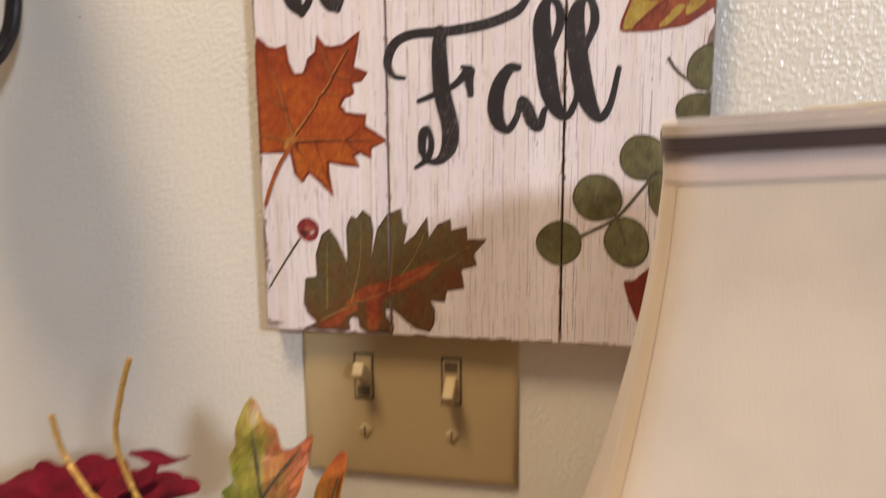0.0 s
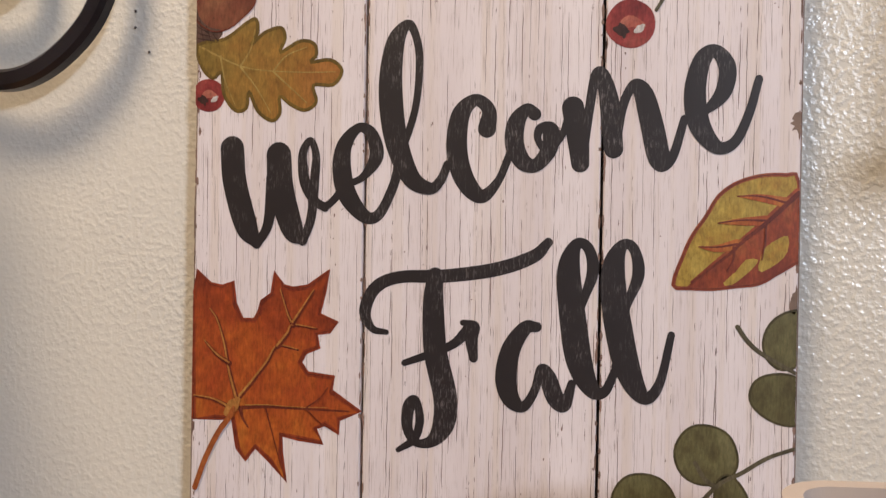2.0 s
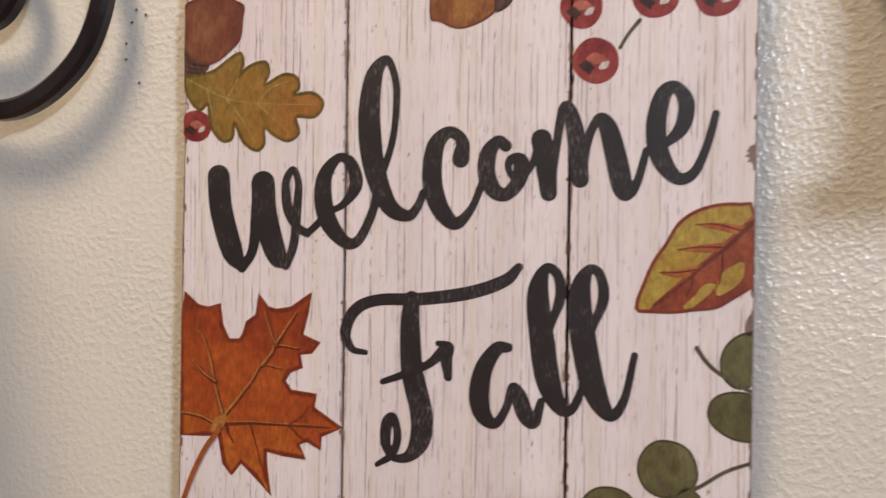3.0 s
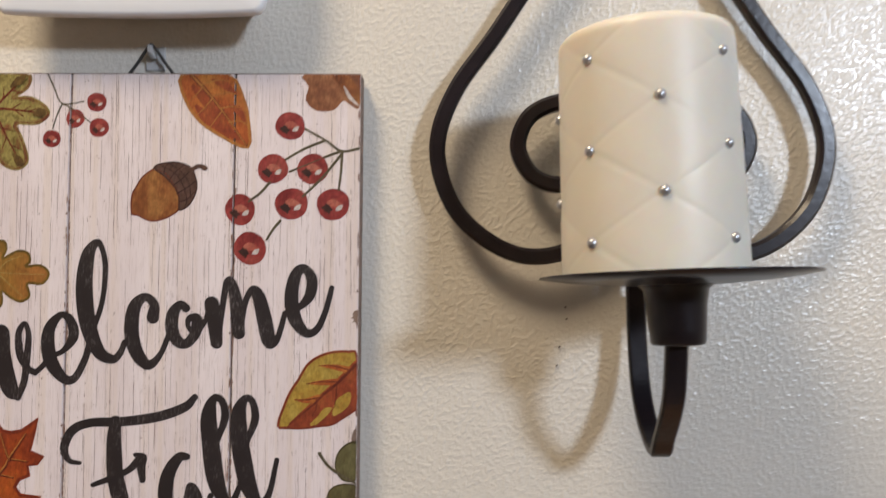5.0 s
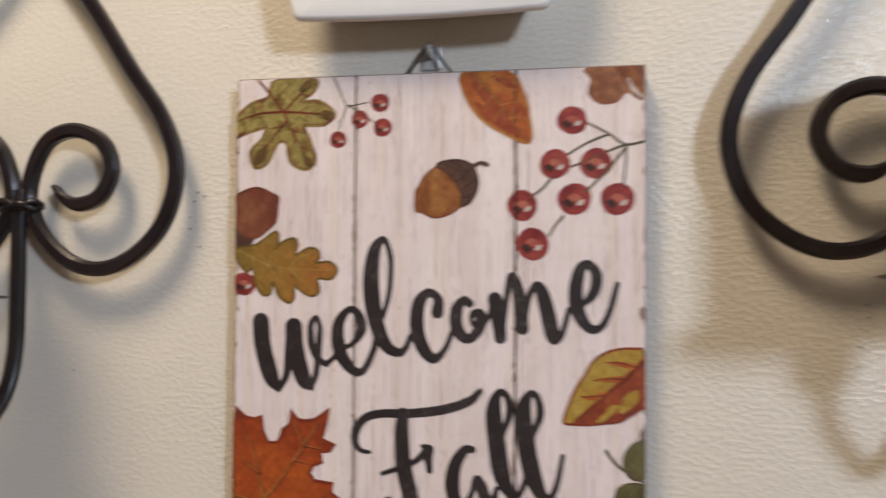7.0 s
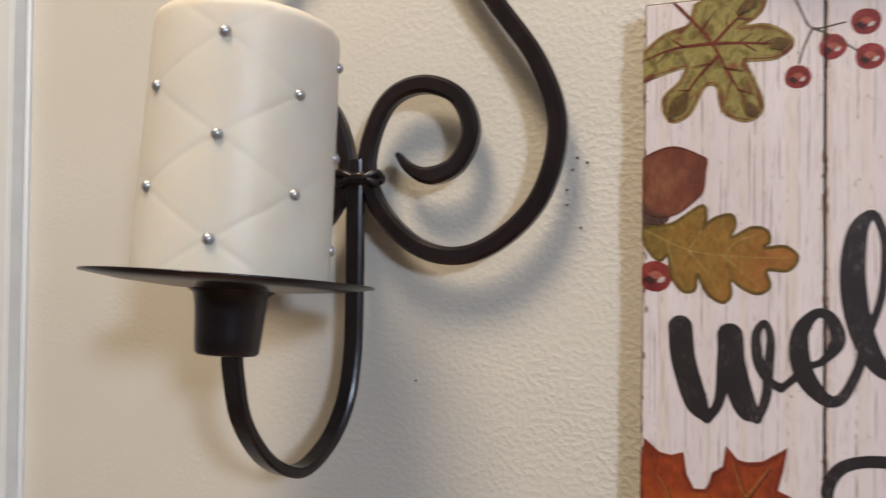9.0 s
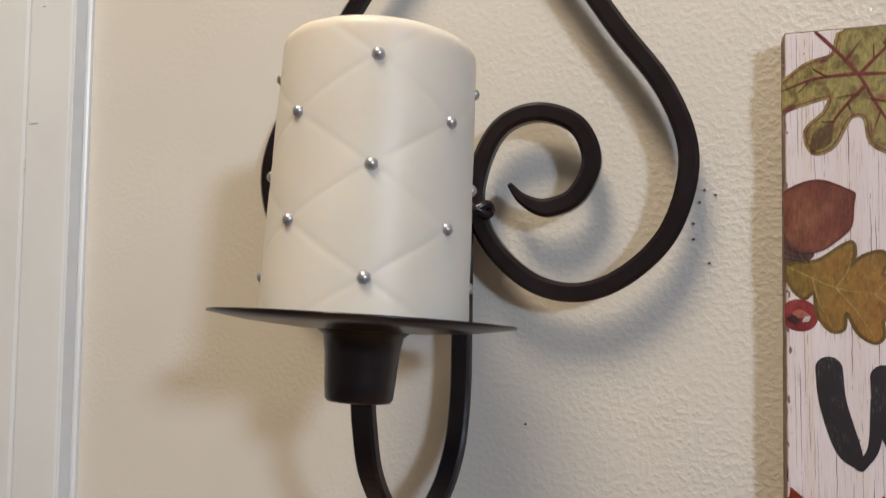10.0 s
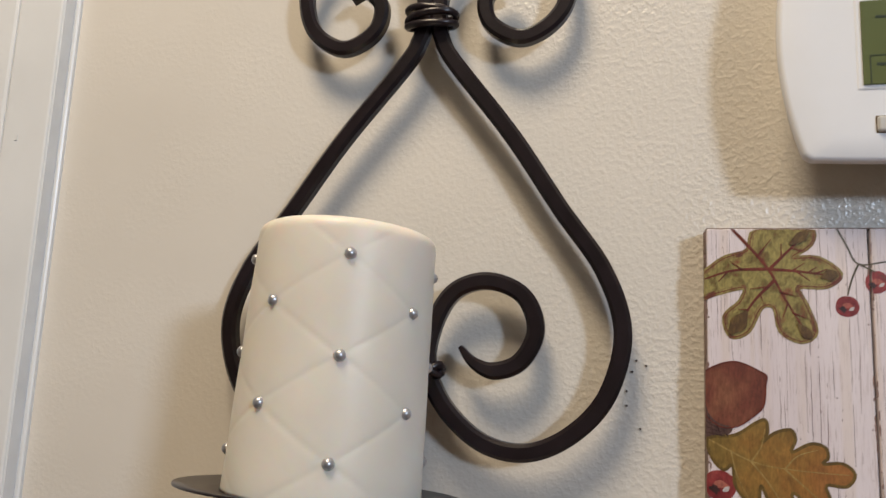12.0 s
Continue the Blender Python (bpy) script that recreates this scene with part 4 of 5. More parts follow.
# lettering: "Welcome Fall" in brush script, one part a letter
strokes("letter", [[(16.6, 194, 9.6), (17.6, 181, 9.6), (22, 165, 9), (26, 158, 4)], [(26.2, 157.8, 3.4), (30.6, 166, 4), (33, 183, 6)], [(35, 191.5, 9.8), (35.8, 179, 10), (40.2, 164, 8.6), (44, 159.5, 3.8)], [(44, 159.2, 3.4), (47.4, 168.7, 3.6), (48.9, 183.2, 3.6), (49.4, 191.5, 3.0), (47.4, 196.8, 2.6), (44.4, 192, 3.4), (45, 182, 4.2), (48.4, 175, 3.6), (52.8, 172.2, 3.2)]], "ink", weight=0.98)
strokes("letter", [[(52.8, 172.2, 3.2), (56.7, 175.6, 3.2), (60.2, 180, 3), (67, 183, 3.2), (72.2, 190.5, 6), (70.4, 198.6, 5.2), (65.6, 200.9, 4), (60.2, 194.6, 6.6), (59.2, 185.4, 8.2), (61.6, 176, 8), (67.8, 168.8, 5.6), (73.1, 169.6, 4.4), (78.3, 179.4, 4), (81, 189, 4)]], "ink")
strokes("letter", [[(80, 188, 3.4), (86.6, 207, 3), (88.2, 225, 3.2), (85.8, 235.6, 3.4), (82.8, 236.9, 4.6), (79, 230, 8), (77.6, 213.7, 10), (79.6, 196, 9.6), (85, 182.5, 7.6), (92, 178.6, 5), (95.8, 181.6, 3.8), (98.2, 187, 3.4)]], "ink")
strokes("letter", [[(112.4, 199.4, 7.4), (113.0, 206.0, 5.6), (108.3, 209.5, 5.0), (103.0, 204.3, 7.6), (101.6, 192, 8.6), (104.4, 181.4, 8), (110.2, 175.6, 5.8), (116.1, 180.8, 3.4), (120.4, 190.5, 3.2)]], "ink")
strokes("letter", [[(129.2, 204.2, 5), (126.4, 206, 4.6), (122.8, 201.5, 7), (122, 194, 7.6), (125, 187.6, 6.6), (129.6, 186.6, 5.4), (134, 192, 6.4), (134.6, 198.4, 6.6), (131, 199, 4), (130.2, 195.4, 2.8), (133.5, 191.6, 3), (138.3, 196.6, 2.8), (140.6, 203, 3)]], "ink")
strokes("letter", [[(142.2, 206.4, 8.6), (143.8, 196, 8.4), (144.6, 187, 7)], [(145, 187.4, 4), (147.4, 203.4, 3.6), (149.8, 216.6, 4), (152.2, 217.2, 5.4), (154.6, 207, 7.6), (155.8, 192, 7.4)], [(156.4, 192, 3.6), (158.8, 206, 3.6), (162.5, 213.6, 4), (165.6, 211, 7.2), (168.2, 201, 8.6), (170.6, 189, 8.4), (172.4, 186.6, 5), (175.4, 190.5, 3.6), (178.6, 202, 3)]], "ink")
strokes("letter", [[(178.6, 202, 2.8), (184.8, 204.4, 3.2), (190.4, 210.6, 6), (191.6, 219, 6.4), (188, 224.4, 5), (184, 221.6, 6.6), (181.8, 211, 8), (183.2, 200, 8), (188.6, 192.4, 5.4), (194.1, 194, 4), (198.3, 203.2, 3.4), (201.2, 214.8, 3)]], "ink")
strokes("letter", [[(133.6, 159.6, 3.6), (128.4, 154.4, 5.2), (115.6, 149.6, 5.6), (97.3, 146.8, 5.4), (80.6, 146, 5), (71.6, 142, 5.2), (67.6, 133.4, 5), (70.3, 127.2, 3.2), (75.6, 126, 2.2)], [(93.6, 147, 6.4), (92.8, 136.8, 8.6), (93.6, 120.3, 9.6), (97.4, 103.9, 9.8), (97, 94, 9), (92.7, 87.6, 5), (86.6, 87, 3.2), (83.8, 92.5, 4.6), (84.4, 100, 5), (86.8, 102, 3.4), (88.4, 95, 3.6), (86.4, 88, 3.4), (80.6, 83.8, 2.2)], [(82.4, 115.2, 2.6), (91.3, 118.6, 3.4), (100, 122.6, 3.6), (105.6, 128, 5)], [(103.4, 130.4, 2.4), (107.8, 129.4, 3.6), (106.6, 125, 5.2), (107.4, 118, 3.6)]], "ink")
strokes("letter", [[(129.4, 129.8, 4), (125.4, 129.2, 5.6), (120.6, 121.6, 7.6), (119, 111.6, 8.6), (120.8, 104.4, 7.2), (125.2, 101.8, 4.4), (129, 107.4, 3.4), (131.2, 115, 4), (133.4, 112.6, 6.6), (136.2, 105.4, 7), (139.4, 103, 5), (141.8, 110.6, 3.2)]], "ink")
strokes("letter", [[(141.4, 118, 3.4), (144.4, 136, 3), (148.6, 149, 4.6), (147.4, 157.4, 4.2), (143.4, 159.2, 4.4), (140.6, 151, 8.6), (141.4, 136.7, 10.2), (144, 119, 10.2), (148.4, 109, 6.6), (152.9, 108.4, 4), (156.2, 115.4, 3.2)]], "ink")
strokes("letter", [[(156.4, 117, 3.2), (159.4, 136, 3), (163.8, 148.4, 4.6), (162.6, 157.4, 4), (158.8, 159, 4.4), (155.6, 151, 8.6), (156.4, 135.3, 10.4), (160.4, 116.6, 9.8), (166, 107, 5.6), (171, 112, 3.6), (174.6, 128.6, 2.8)]], "ink")

# worn patches of bare wood at the rim
for u, v, a, b in ((214, 200, 3.5, 5), (213.8, 141, 2.6, 5), (212.5, 74, 4.5, 4), (2, 3, 8, 1.6), (60, 1, 9, 0.9), (0.8, 170, 0.9, 16), (0.8, 40, 0.9, 20), (205, 72, 6, 3)):
    rng = np.random.default_rng(int(u * 7 + v))
    ring = [(u + a * math.cos(t) * rng.uniform(0.45, 1.0), v + b * math.sin(t) * rng.uniform(0.45, 1.0)) for t in np.linspace(0, 2 * math.pi, 18, endpoint=False)]
    filled(ring, "worn_patch", "edge", label="worn patch of bare brown wood")

rng = np.random.default_rng(11)
flecks = bmesh.new()
spots = [(g + rng.choice((-1, 1)) * rng.uniform(0.5, 0.9), rng.uniform(1, H - 1), rng.uniform(0.25, 0.7), rng.uniform(0.4, 4.0)) for g in GROOVES for k in range(85)]
spots += [(rng.uniform(2, W - 2), rng.uniform(2, H - 2), rng.uniform(0.12, 0.35), rng.uniform(0.3, 1.1)) for k in range(150)]
spots += [(rng.choice((0.5, W - 0.5)), rng.uniform(1, H - 1), rng.uniform(0.3, 0.9), rng.uniform(0.6, 5.0)) for k in range(60)]
spots += [(rng.uniform(0.5, 2.2), rng.uniform(1, H - 1), rng.uniform(0.2, 0.8), rng.uniform(0.4, 2.4)) for k in range(70)]
spots += [(rng.uniform(1, W - 1), 0.5, rng.uniform(0.6, 5.0), rng.uniform(0.3, 1.0)) for k in range(30)]
for k, (u, v, a, b) in enumerate(spots):
    ring = [(u + a * math.cos(t) * rng.uniform(0.5, 1.0), v + b * math.sin(t) * rng.uniform(0.5, 1.0)) for t in np.linspace(0, 2 * math.pi, 7, endpoint=False)]
    face = flecks.faces.new([flecks.verts.new((min(max(p[0], 0.4), W - 0.1) / 1000, -0.00002 - 0.0000001 * (k % 9), min(max(p[1], 0.1), H - 0.1) / 1000)) for p in ring])
    face.normal_update()
    if face.normal.y > 0:
        face.normal_flip()
tagged(part("worn_paint", flecks, "wear", sign, "small brown flecks of worn paint"), kind="stuff")
cracks = bmesh.new()
u = 1.5
while u < W - 1:
    v, width = rng.uniform(-30, 10), rng.uniform(0.10, 0.30)
    bend, phase = rng.uniform(0.1, 0.45), rng.uniform(0, 6)
    while v < H:
        span = rng.choice((rng.uniform(1.0, 5.0), rng.uniform(6, 45)), p=(0.55, 0.45))
        a, b = max(v, 0.5), min(v + span, H - 0.5)
        if b > a and min(abs(u - g) for g in GROOVES) > 1.2:
            steps = max(2, int((b - a) / 4))
            rows = []
            for k in range(steps + 1):
                z = a + (b - a) * k / steps
                x = u + bend * math.sin(z * 0.045 + phase) + 0.12 * math.sin(z * 0.6 + u)
                w = width * (0.25 if k in (0, steps) else rng.uniform(0.6, 1.2)) / 2
                rows.append((cracks.verts.new(((x - w) / 1000, -0.000022, z / 1000)), cracks.verts.new(((x + w) / 1000, -0.000022, z / 1000))))
            for p, q in zip(rows, rows[1:]):
                cracks.faces.new((p[0], p[1], q[1], q[0]))
        v += span + rng.choice((rng.uniform(0.5, 4.0), rng.uniform(8, 50)), p=(0.6, 0.4))
    u += rng.uniform(0.8, 4.2)
tagged(part("grain", cracks, "crack", sign, "thin dark grain cracks in the whitewash"), kind="stuff")
part("hanging_wire", tube(spline([(0.0905, 0.006, 0.3205), (0.0975, 0.0062, 0.330), (0.1038, 0.0055, 0.3388), (0.1062, 0.0055, 0.3388), (0.1125, 0.0062, 0.330), (0.1200, 0.006, 0.3205)], 6), 0.0008), "steel", sign, "thin dark hanging wire")

# ---- sconces ----
SIDE = [(0.0035, 1.706), (0.0058, 1.698), (0.0123, 1.6857), (0.0424, 1.6464), (0.0664, 1.6098), (0.0864, 1.5807), (0.0950, 1.5528), (0.0885, 1.5251), (0.0728, 1.5069), (0.0529, 1.4978), (0.0320, 1.5012), (0.0140, 1.5165), (0.0052, 1.536), (0.0087, 1.5564), (0.0180, 1.5706), (0.0338, 1.5752), (0.0500, 1.5685), (0.0562, 1.5530), (0.0495, 1.5384), (0.0373, 1.5335), (0.0272, 1.5372), (0.0209, 1.5441)]
CURL = [(0.0035, 1.706), (0.0045, 1.722), (0.0110, 1.748), (0.0340, 1.766), (0.0600, 1.756), (0.0700, 1.732), (0.0650, 1.708), (0.0475, 1.6962), (0.0310, 1.7040), (0.0275, 1.7180), (0.0360, 1.7270), (0.0440, 1.7230)]
BASE = 1.536


def candle(at, turn, lean, R, h, rise, label, foot=0.0113):
    """A pillar candle with a quilted diamond pattern and silver beads."""
    root = holder("pillar_candle", at, label, "candle", (0, 0, 0), "quilted candles")
    root.matrix_world = pose(*at, *lean) @ pose(0, 0, 0, 0, 0, turn)
    rows, steps = 90, 240
    zs = [foot + rise * k for k in range(5)]
    bm = bmesh.new()

    def radius(a, z):
        # two crossing families of grooves between the beads
        p, q = a / (math.pi / 2), (z - zs[0]) / (2 * rise)
        d1 = abs(((p + q + 0.0) % 1.0) - 0.5)
        d2 = abs(((p - q + 0.0) % 1.0) - 0.5)
        g = 0.0
        for d in (0.5 - d1, 0.5 - d2):
            g = max(g, math.exp(-((d / 0.026) ** 2)))
        puff = 0.00012 * min(1.0, (0.5 - d1) * 4) * min(1.0, (0.5 - d2) * 4)
        r = R * (1.0 - 0.06 * z / h) - 0.00017 * g + puff
        top = (z - (h - 0.004)) / 0.004
        if top > 0:
            r -= 0.004 * (1 - math.sqrt(max(0.0, 1 - top * top)))
        return r

    rings = []
    levels = [h * k / rows * 0.958 for k in range(rows + 1)] + [h - 0.004 + 0.004 * math.sin(math.pi / 2 * s) for s in (0.2, 0.4, 0.6, 0.8, 1.0)]
    for z in levels:
        rings.append([bm.verts.new((radius(2 * math.pi * k / steps, z) * math.cos(2 * math.pi * k / steps), radius(2 * math.pi * k / steps, z) * math.sin(2 * math.pi * k / steps), z)) for k in range(steps)])
    inner = []
    for s, dz in ((0.8, -0.0003), (0.5, -0.002), (0.2, -0.0026)):
        inner.append([bm.verts.new(((R * 0.94 - 0.004) * s * math.cos(2 * math.pi * k / steps), (R * 0.94 - 0.004) * s * math.sin(2 * math.pi * k / steps), h + dz)) for k in range(steps)])
    rings += inner
    for a, b in zip(rings, rings[1:]):
        for k in range(steps):
            bm.faces.new((a[k], a[(k + 1) % steps], b[(k + 1) % steps], b[k]))
    bm.faces.new(rings[0][::-1])
    bm.faces.new(rings[-1])
    part("wax_body", bm, "wax", root, smooth=True)
    part("wick", tube([(0, 0, h - 0.006), (0.0003, 0, h - 0.0025), (0.0008, 0.0003, h - 0.0008)], 0.0009), "groove", root, "short dark wick")
    ball = bmesh.new()
    bmesh.ops.create_uvsphere(ball, u_segments=12, v_segments=8, radius=0.0022)
    first = part("bead", ball, "pearl", root, "small silver bead", smooth=True)
    k = 0
    for i, z in enumerate(zs):
        for j in range(4):
            a = math.pi / 2 * (j + (0.5 if i % 2 else 0.0))
            ob = first if k == 0 else new("bead", first.data)
            ob.parent = root
            ob.matrix_basis = pose((R * (1 - 0.06 * z / h) - 0.0003) * math.cos(a), (R * (1 - 0.06 * z / h) - 0.0003) * math.sin(a), z)
            k += 1
    return root


def sconce(cx, dz, turn, lean, foot, sag, arm, plate_r, label, slim=1.0, tip=0.0):
    """Wrought-iron heart-shaped sconce; arm is the candle dish's centre from the sconce's foot."""
    root = holder("wall_sconce", (cx, -0.0125, BASE + dz), label, "wall sconce", (0, turn, 0), "iron sconces")
    for s in (1, -1):
        line = [(s * p[0] * (1.0 if s > 0 else 1.045), 0.0, p[1] - BASE) for p in spline(SIDE, 7)]
        part("scroll_bar", sweep(line, 0.0082, 0.0075, taper=14, tip=0.25), "iron", root, smooth=False)
        line = [(s * p[0], 0.0, p[1] - BASE) for p in spline(CURL, 7)]
        part("top_scroll", sweep(line, 0.0080, 0.0074, taper=10, tip=0.5), "iron", root)
    # arm: down behind the dish, round the bend and up into the socket
    ax, ay, az = arm
    depth = math.hypot(ax, ay)
    way = Vector((ax / depth, ay / depth, 0))
    drop = az - sag
    prof = [(0.0, 0.006), (0.0, -0.02), (0.0, -0.06), (0.001, drop + 0.045), (0.006, drop + 0.024), (0.018, drop + 0.008), (0.036, drop), (depth - 0.020, drop + 0.008), (depth - 0.006, drop + 0.026), (depth - 0.001, drop + 0.045), (depth, az - 0.024)]
    line = [way * p[0] + Vector((foot * max(0.0, 1 - p[0] / depth), -0.0015, p[1])) for p in spline(prof, 7)]
    part("arm", sweep(line, 0.0045, 0.0092, side=way.cross(Vector((0, 0, 1)))), "iron", root)
    sx, sy = ax, ay - 0.0015
    part("socket", lathe([(0.0098 * slim, -0.0268), (0.0124 * slim, -0.0265), (0.0134 * slim, -0.0255), (0.0140 * slim, -0.020), (0.0148 * slim, -0.010), (0.0160 * slim, -0.004), (0.0205 * slim, -0.0009), (0.0205 * slim, -0.0004)], 40), "iron", root, smooth=True).matrix_basis = pose(sx, sy, az, tip, lean)
    r = plate_r
    part("dish", lathe([(0.012, -0.0022), (0.022, -0.0021), (r * 0.75, -0.0007), (r, 0.0013), (r, 0.0021), (r * 0.75, 0.0001), (0.0, 0.0)], 64, cap=False), "iron", root, "round thin iron dish", smooth=True).matrix_basis = pose(sx, sy, az, tip, lean)
    # twisted wire bindings
    for z, n in ((-0.003, 2), (1.7085 - BASE, 3)):
        for k in range(n):
            gap, wave, beat = (0.0016, 0.0016, 4) if n == 2 else (0.0032, 0.0017, 1)
            ring = [((0.0128 if n == 2 else 0.0125) * math.cos(a), -0.0015 + 0.0072 * math.sin(a), z + gap * (k - (n - 1) / 2) + wave * math.sin(a * beat + math.pi * k * (1.0 if n == 2 else 0.7))) for a in np.linspace(0, 2 * math.pi, 41)]
            part("binding_wire", tube(ring, 0.0019), "iron", root, smooth=True)
    # stand-offs that carry it on the wall
    for z in (0.0, 1.7085 - BASE):
        part("wall_stud", lathe([(0.0025, 0.0), (0.0025, 0.0125)], 10), "iron", root).matrix_basis = pose(0, 0.0125, z, 90)
    return root


sconce(-0.2375, 0.0, 0.0, 1.3, 0.0, 0.0795, (-0.0132, -0.0735, 1.4855 - BASE), 0.0535, "dark iron heart-shaped scroll sconce holding a pillar candle", 0.88, -5.0)
sconce(0.2450, 0.0115, -1.0, -0.8, -0.0015, 0.0765, (-0.0008, -0.0640, 1.4976 - BASE - 0.0115), 0.0552, "dark iron heart-shaped scroll sconce with candle dish", 0.82, -2.5)
candle((-0.2506, -0.0880, 1.4864), -67.0, (-3.2, 1.5), 0.0366, 0.0984, 0.0177, "ivory quilted pillar candle with silver beads on an iron dish", 0.0138)
candle((0.2370, -0.0765, 1.4990), -52.0, (-0.3, -2.3), 0.0375, 0.0992, 0.0178, "ivory quilted pillar candle with silver beads on an iron dish", 0.0135)

# ---- thermostat ----
def thermostat():
    root = holder("thermostat", (-0.0045, 0.0, 1.6805), "white plastic wall thermostat with a green display", "thermostat")

    def outline(s):
        hw, hh, rad = 0.0738 * s, 0.0551 * s, 0.0032
        pts = []
        for sx, sz, a0 in ((1, 1, 0), (-1, 1, 90), (-1, -1, 180), (1, -1, 270)):
            for k in range(9):
                a = radians(a0 + 90 * k / 8)
                pts.append((sx * (hw - rad) + rad * math.cos(a), sz * (hh - rad) + rad * math.sin(a)))
            nx = ((-1, 1), (-1, -1), (1, -1), (1, 1))[((1, 1), (-1, 1), (-1, -1), (1, -1)).index((sx, sz))]
            for k in range(1, 16):
                t = k / 16
                if nx[0] != sx:
                    pts.append(((hw - rad) * (sx + (nx[0] - sx) * t), sz * hh))
                else:
                    pts.append((sx * hw, (hh - rad) * (sz + (nx[1] - sz) * t)))
        return [(x * (1 - 0.125 * (z / hh) ** 2), z + math.copysign(0.0016, z) * (1 - (x / hw) ** 2) * abs(z / hh)) for x, z in pts]

    bm = bmesh.new()
    rings = []
    for s, y in ((0.84, -0.0005), (0.86, -0.006), (0.93, -0.016), (0.985, -0.0235), (1.0, -0.0272), (0.998, -0.0292), (0.988, -0.0304), (0.968, -0.0309), (0.80, -0.0314)):
        rings.append([bm.verts.new((x, y, z)) for x, z in outline(s)])
    count = len(rings[0])
    for a, b in zip(rings, rings[1:]):
        for k in range(count):
            bm.faces.new((a[k], a[(k + 1) % count], b[(k + 1) % count], b[k]))
    bm.faces.new(rings[-1])
    bm.faces.new(rings[0][::-1])
    bmesh.ops.recalc_face_normals(bm, faces=bm.faces[:])
    part("case", bm, "plastic", root, smooth=True)
    part("display_frame", box(-0.0440, 0.0245, -0.0318, -0.0300, -0.0260, 0.0152, 0.0009), "plastic", root)
    lcd = part("display", box(-0.0416, 0.0221, -0.0326, -0.0310, -0.0238, 0.0132, 0.0003), "lcd", root, "green liquid crystal display")
    for x0, x1, z0, z1 in ((-0.0362, -0.0288, 0.0050, 0.0062), (-0.0300, -0.0288, -0.0070, 0.0050), (-0.0255, -0.0243, -0.0070, 0.0062), (-0.0185, -0.0173, -0.0070, 0.0062), (-0.0243, -0.0185, 0.0050, 0.0062), (-0.0243, -0.0185, -0.0070, -0.0058)):
        part("segment", box(x0, x1, -0.03275, -0.0325, z0, z1), "lcd_dark", lcd)
    for x0, x1, z0, z1 in ((-0.0390, -0.0190, -0.0115, -0.0111), (-0.0390, -0.0386, -0.0238, -0.0115), (-0.0170, -0.0166, -0.0238, -0.0100), (0.0018, 0.0022, -0.0238, -0.0100), (-0.0365, -0.0260, -0.0158, -0.0146), (-0.0130, -0.0080, -0.0158, -0.0146), (0.0060, 0.0140, -0.0158, -0.0146)):
        part("segment", box(x0, x1, -0.03275, -0.0325, z0, z1), "lcd_dark", lcd)
    for x in (-0.0302, -0.0099, 0.0101):
        part("button", box(x - 0.0070, x + 0.0070, -0.0332, -0.0300, -0.0440, -0.0374, 0.0011, 3), "button", root, "small grey push button")
        part("button_gap", box(x - 0.0076, x + 0.0076, -0.0316, -0.0300, -0.0446, -0.0368, 0.0006), "slot", root, "dark gap round the button")
    for grow, y, m, n in ((1.0, -0.0333, "button", "arrow_button"), (1.18, -0.0316, "slot", "button_gap")):
        bm = bmesh.new()
        tri = [(0.0400 - 0.0058 * grow, -0.0122 + 0.0012 * (grow - 1)), (0.0455 - 0.0003, -0.0270 * 1.0 - 0.001 * (grow - 1) * 6), (0.0508 + 0.0058 * (grow - 1), -0.0122 + 0.0012 * (grow - 1))]
        tri[0] = (0.0397 - 0.005 * (grow - 1), tri[0][1])
        low = [bm.verts.new((x, -0.0300, z)) for x, z in tri]
        top = [bm.verts.new((x, y, z)) for x, z in tri]
        bm.faces.new(top)
        for k in range(3):
            bm.faces.new((low[k], low[(k + 1) % 3], top[(k + 1) % 3], top[k]))
        bmesh.ops.recalc_face_normals(bm, faces=bm.faces[:])
        bmesh.ops.bevel(bm, geom=[e for e in bm.edges if e.calc_length() < 0.006 or e.calc_length() > 0.006], offset=0.0007, segments=2, affect="EDGES")
        part(n, bm, m, root, "grey downward arrow button" if m == "button" else "")
    for k in range(7):
        part("vent", box(-0.012 + 0.0035 * k, -0.0102 + 0.0035 * k, -0.0225, -0.0190, -0.0535, -0.0515), "slot", root)


thermostat()

# clear plastic hook that the sign hangs from
hook = holder("wall_hook", (-0.003, 0.0, 1.6125), "small clear plastic hook stuck to the wall", "hook")
part("back_plate", box(-0.0052, 0.0052, -0.0016, -0.0002, -0.0080, 0.0048, 0.0007), "clear", hook)
part("peg", sweep([(0, -0.001, 0.0005), (0, -0.0055, -0.0003), (0, -0.0078, 0.001), (0, -0.0082, 0.0036)], 0.0046, 0.0024, side=(1, 0, 0)), "clear", hook)

# ---- switch plate ----
switch = holder("light_switch", (-0.0358, 0.0, 1.2510), "ivory double toggle light switch plate", "light switch")
bm = bmesh.new()
rings = []
for x, z, y in ((0.0580, 0.0568, 0.0), (0.0580, 0.0568, -0.0008), (0.0575, 0.0563, -0.0018), (0.0566, 0.0554, -0.0026), (0.0553, 0.0541, -0.0032), (0.0533, 0.0521, -0.0036), (0.0400, 0.0400, -0.0038)):
    rings.append([bm.verts.new((a * x, y, b * z)) for a, b in ((-1, -1), (1, -1), (1, 1), (-1, 1))])
for a, b in zip(rings, rings[1:]):
    for k in range(4):
        bm.faces.new((a[k], a[(k + 1) % 4], b[(k + 1) % 4], b[k]))
bm.faces.new(rings[-1])
bmesh.ops.recalc_face_normals(bm, faces=bm.faces[:])
part("cover_plate", bm, "ivory", switch, smooth=True)
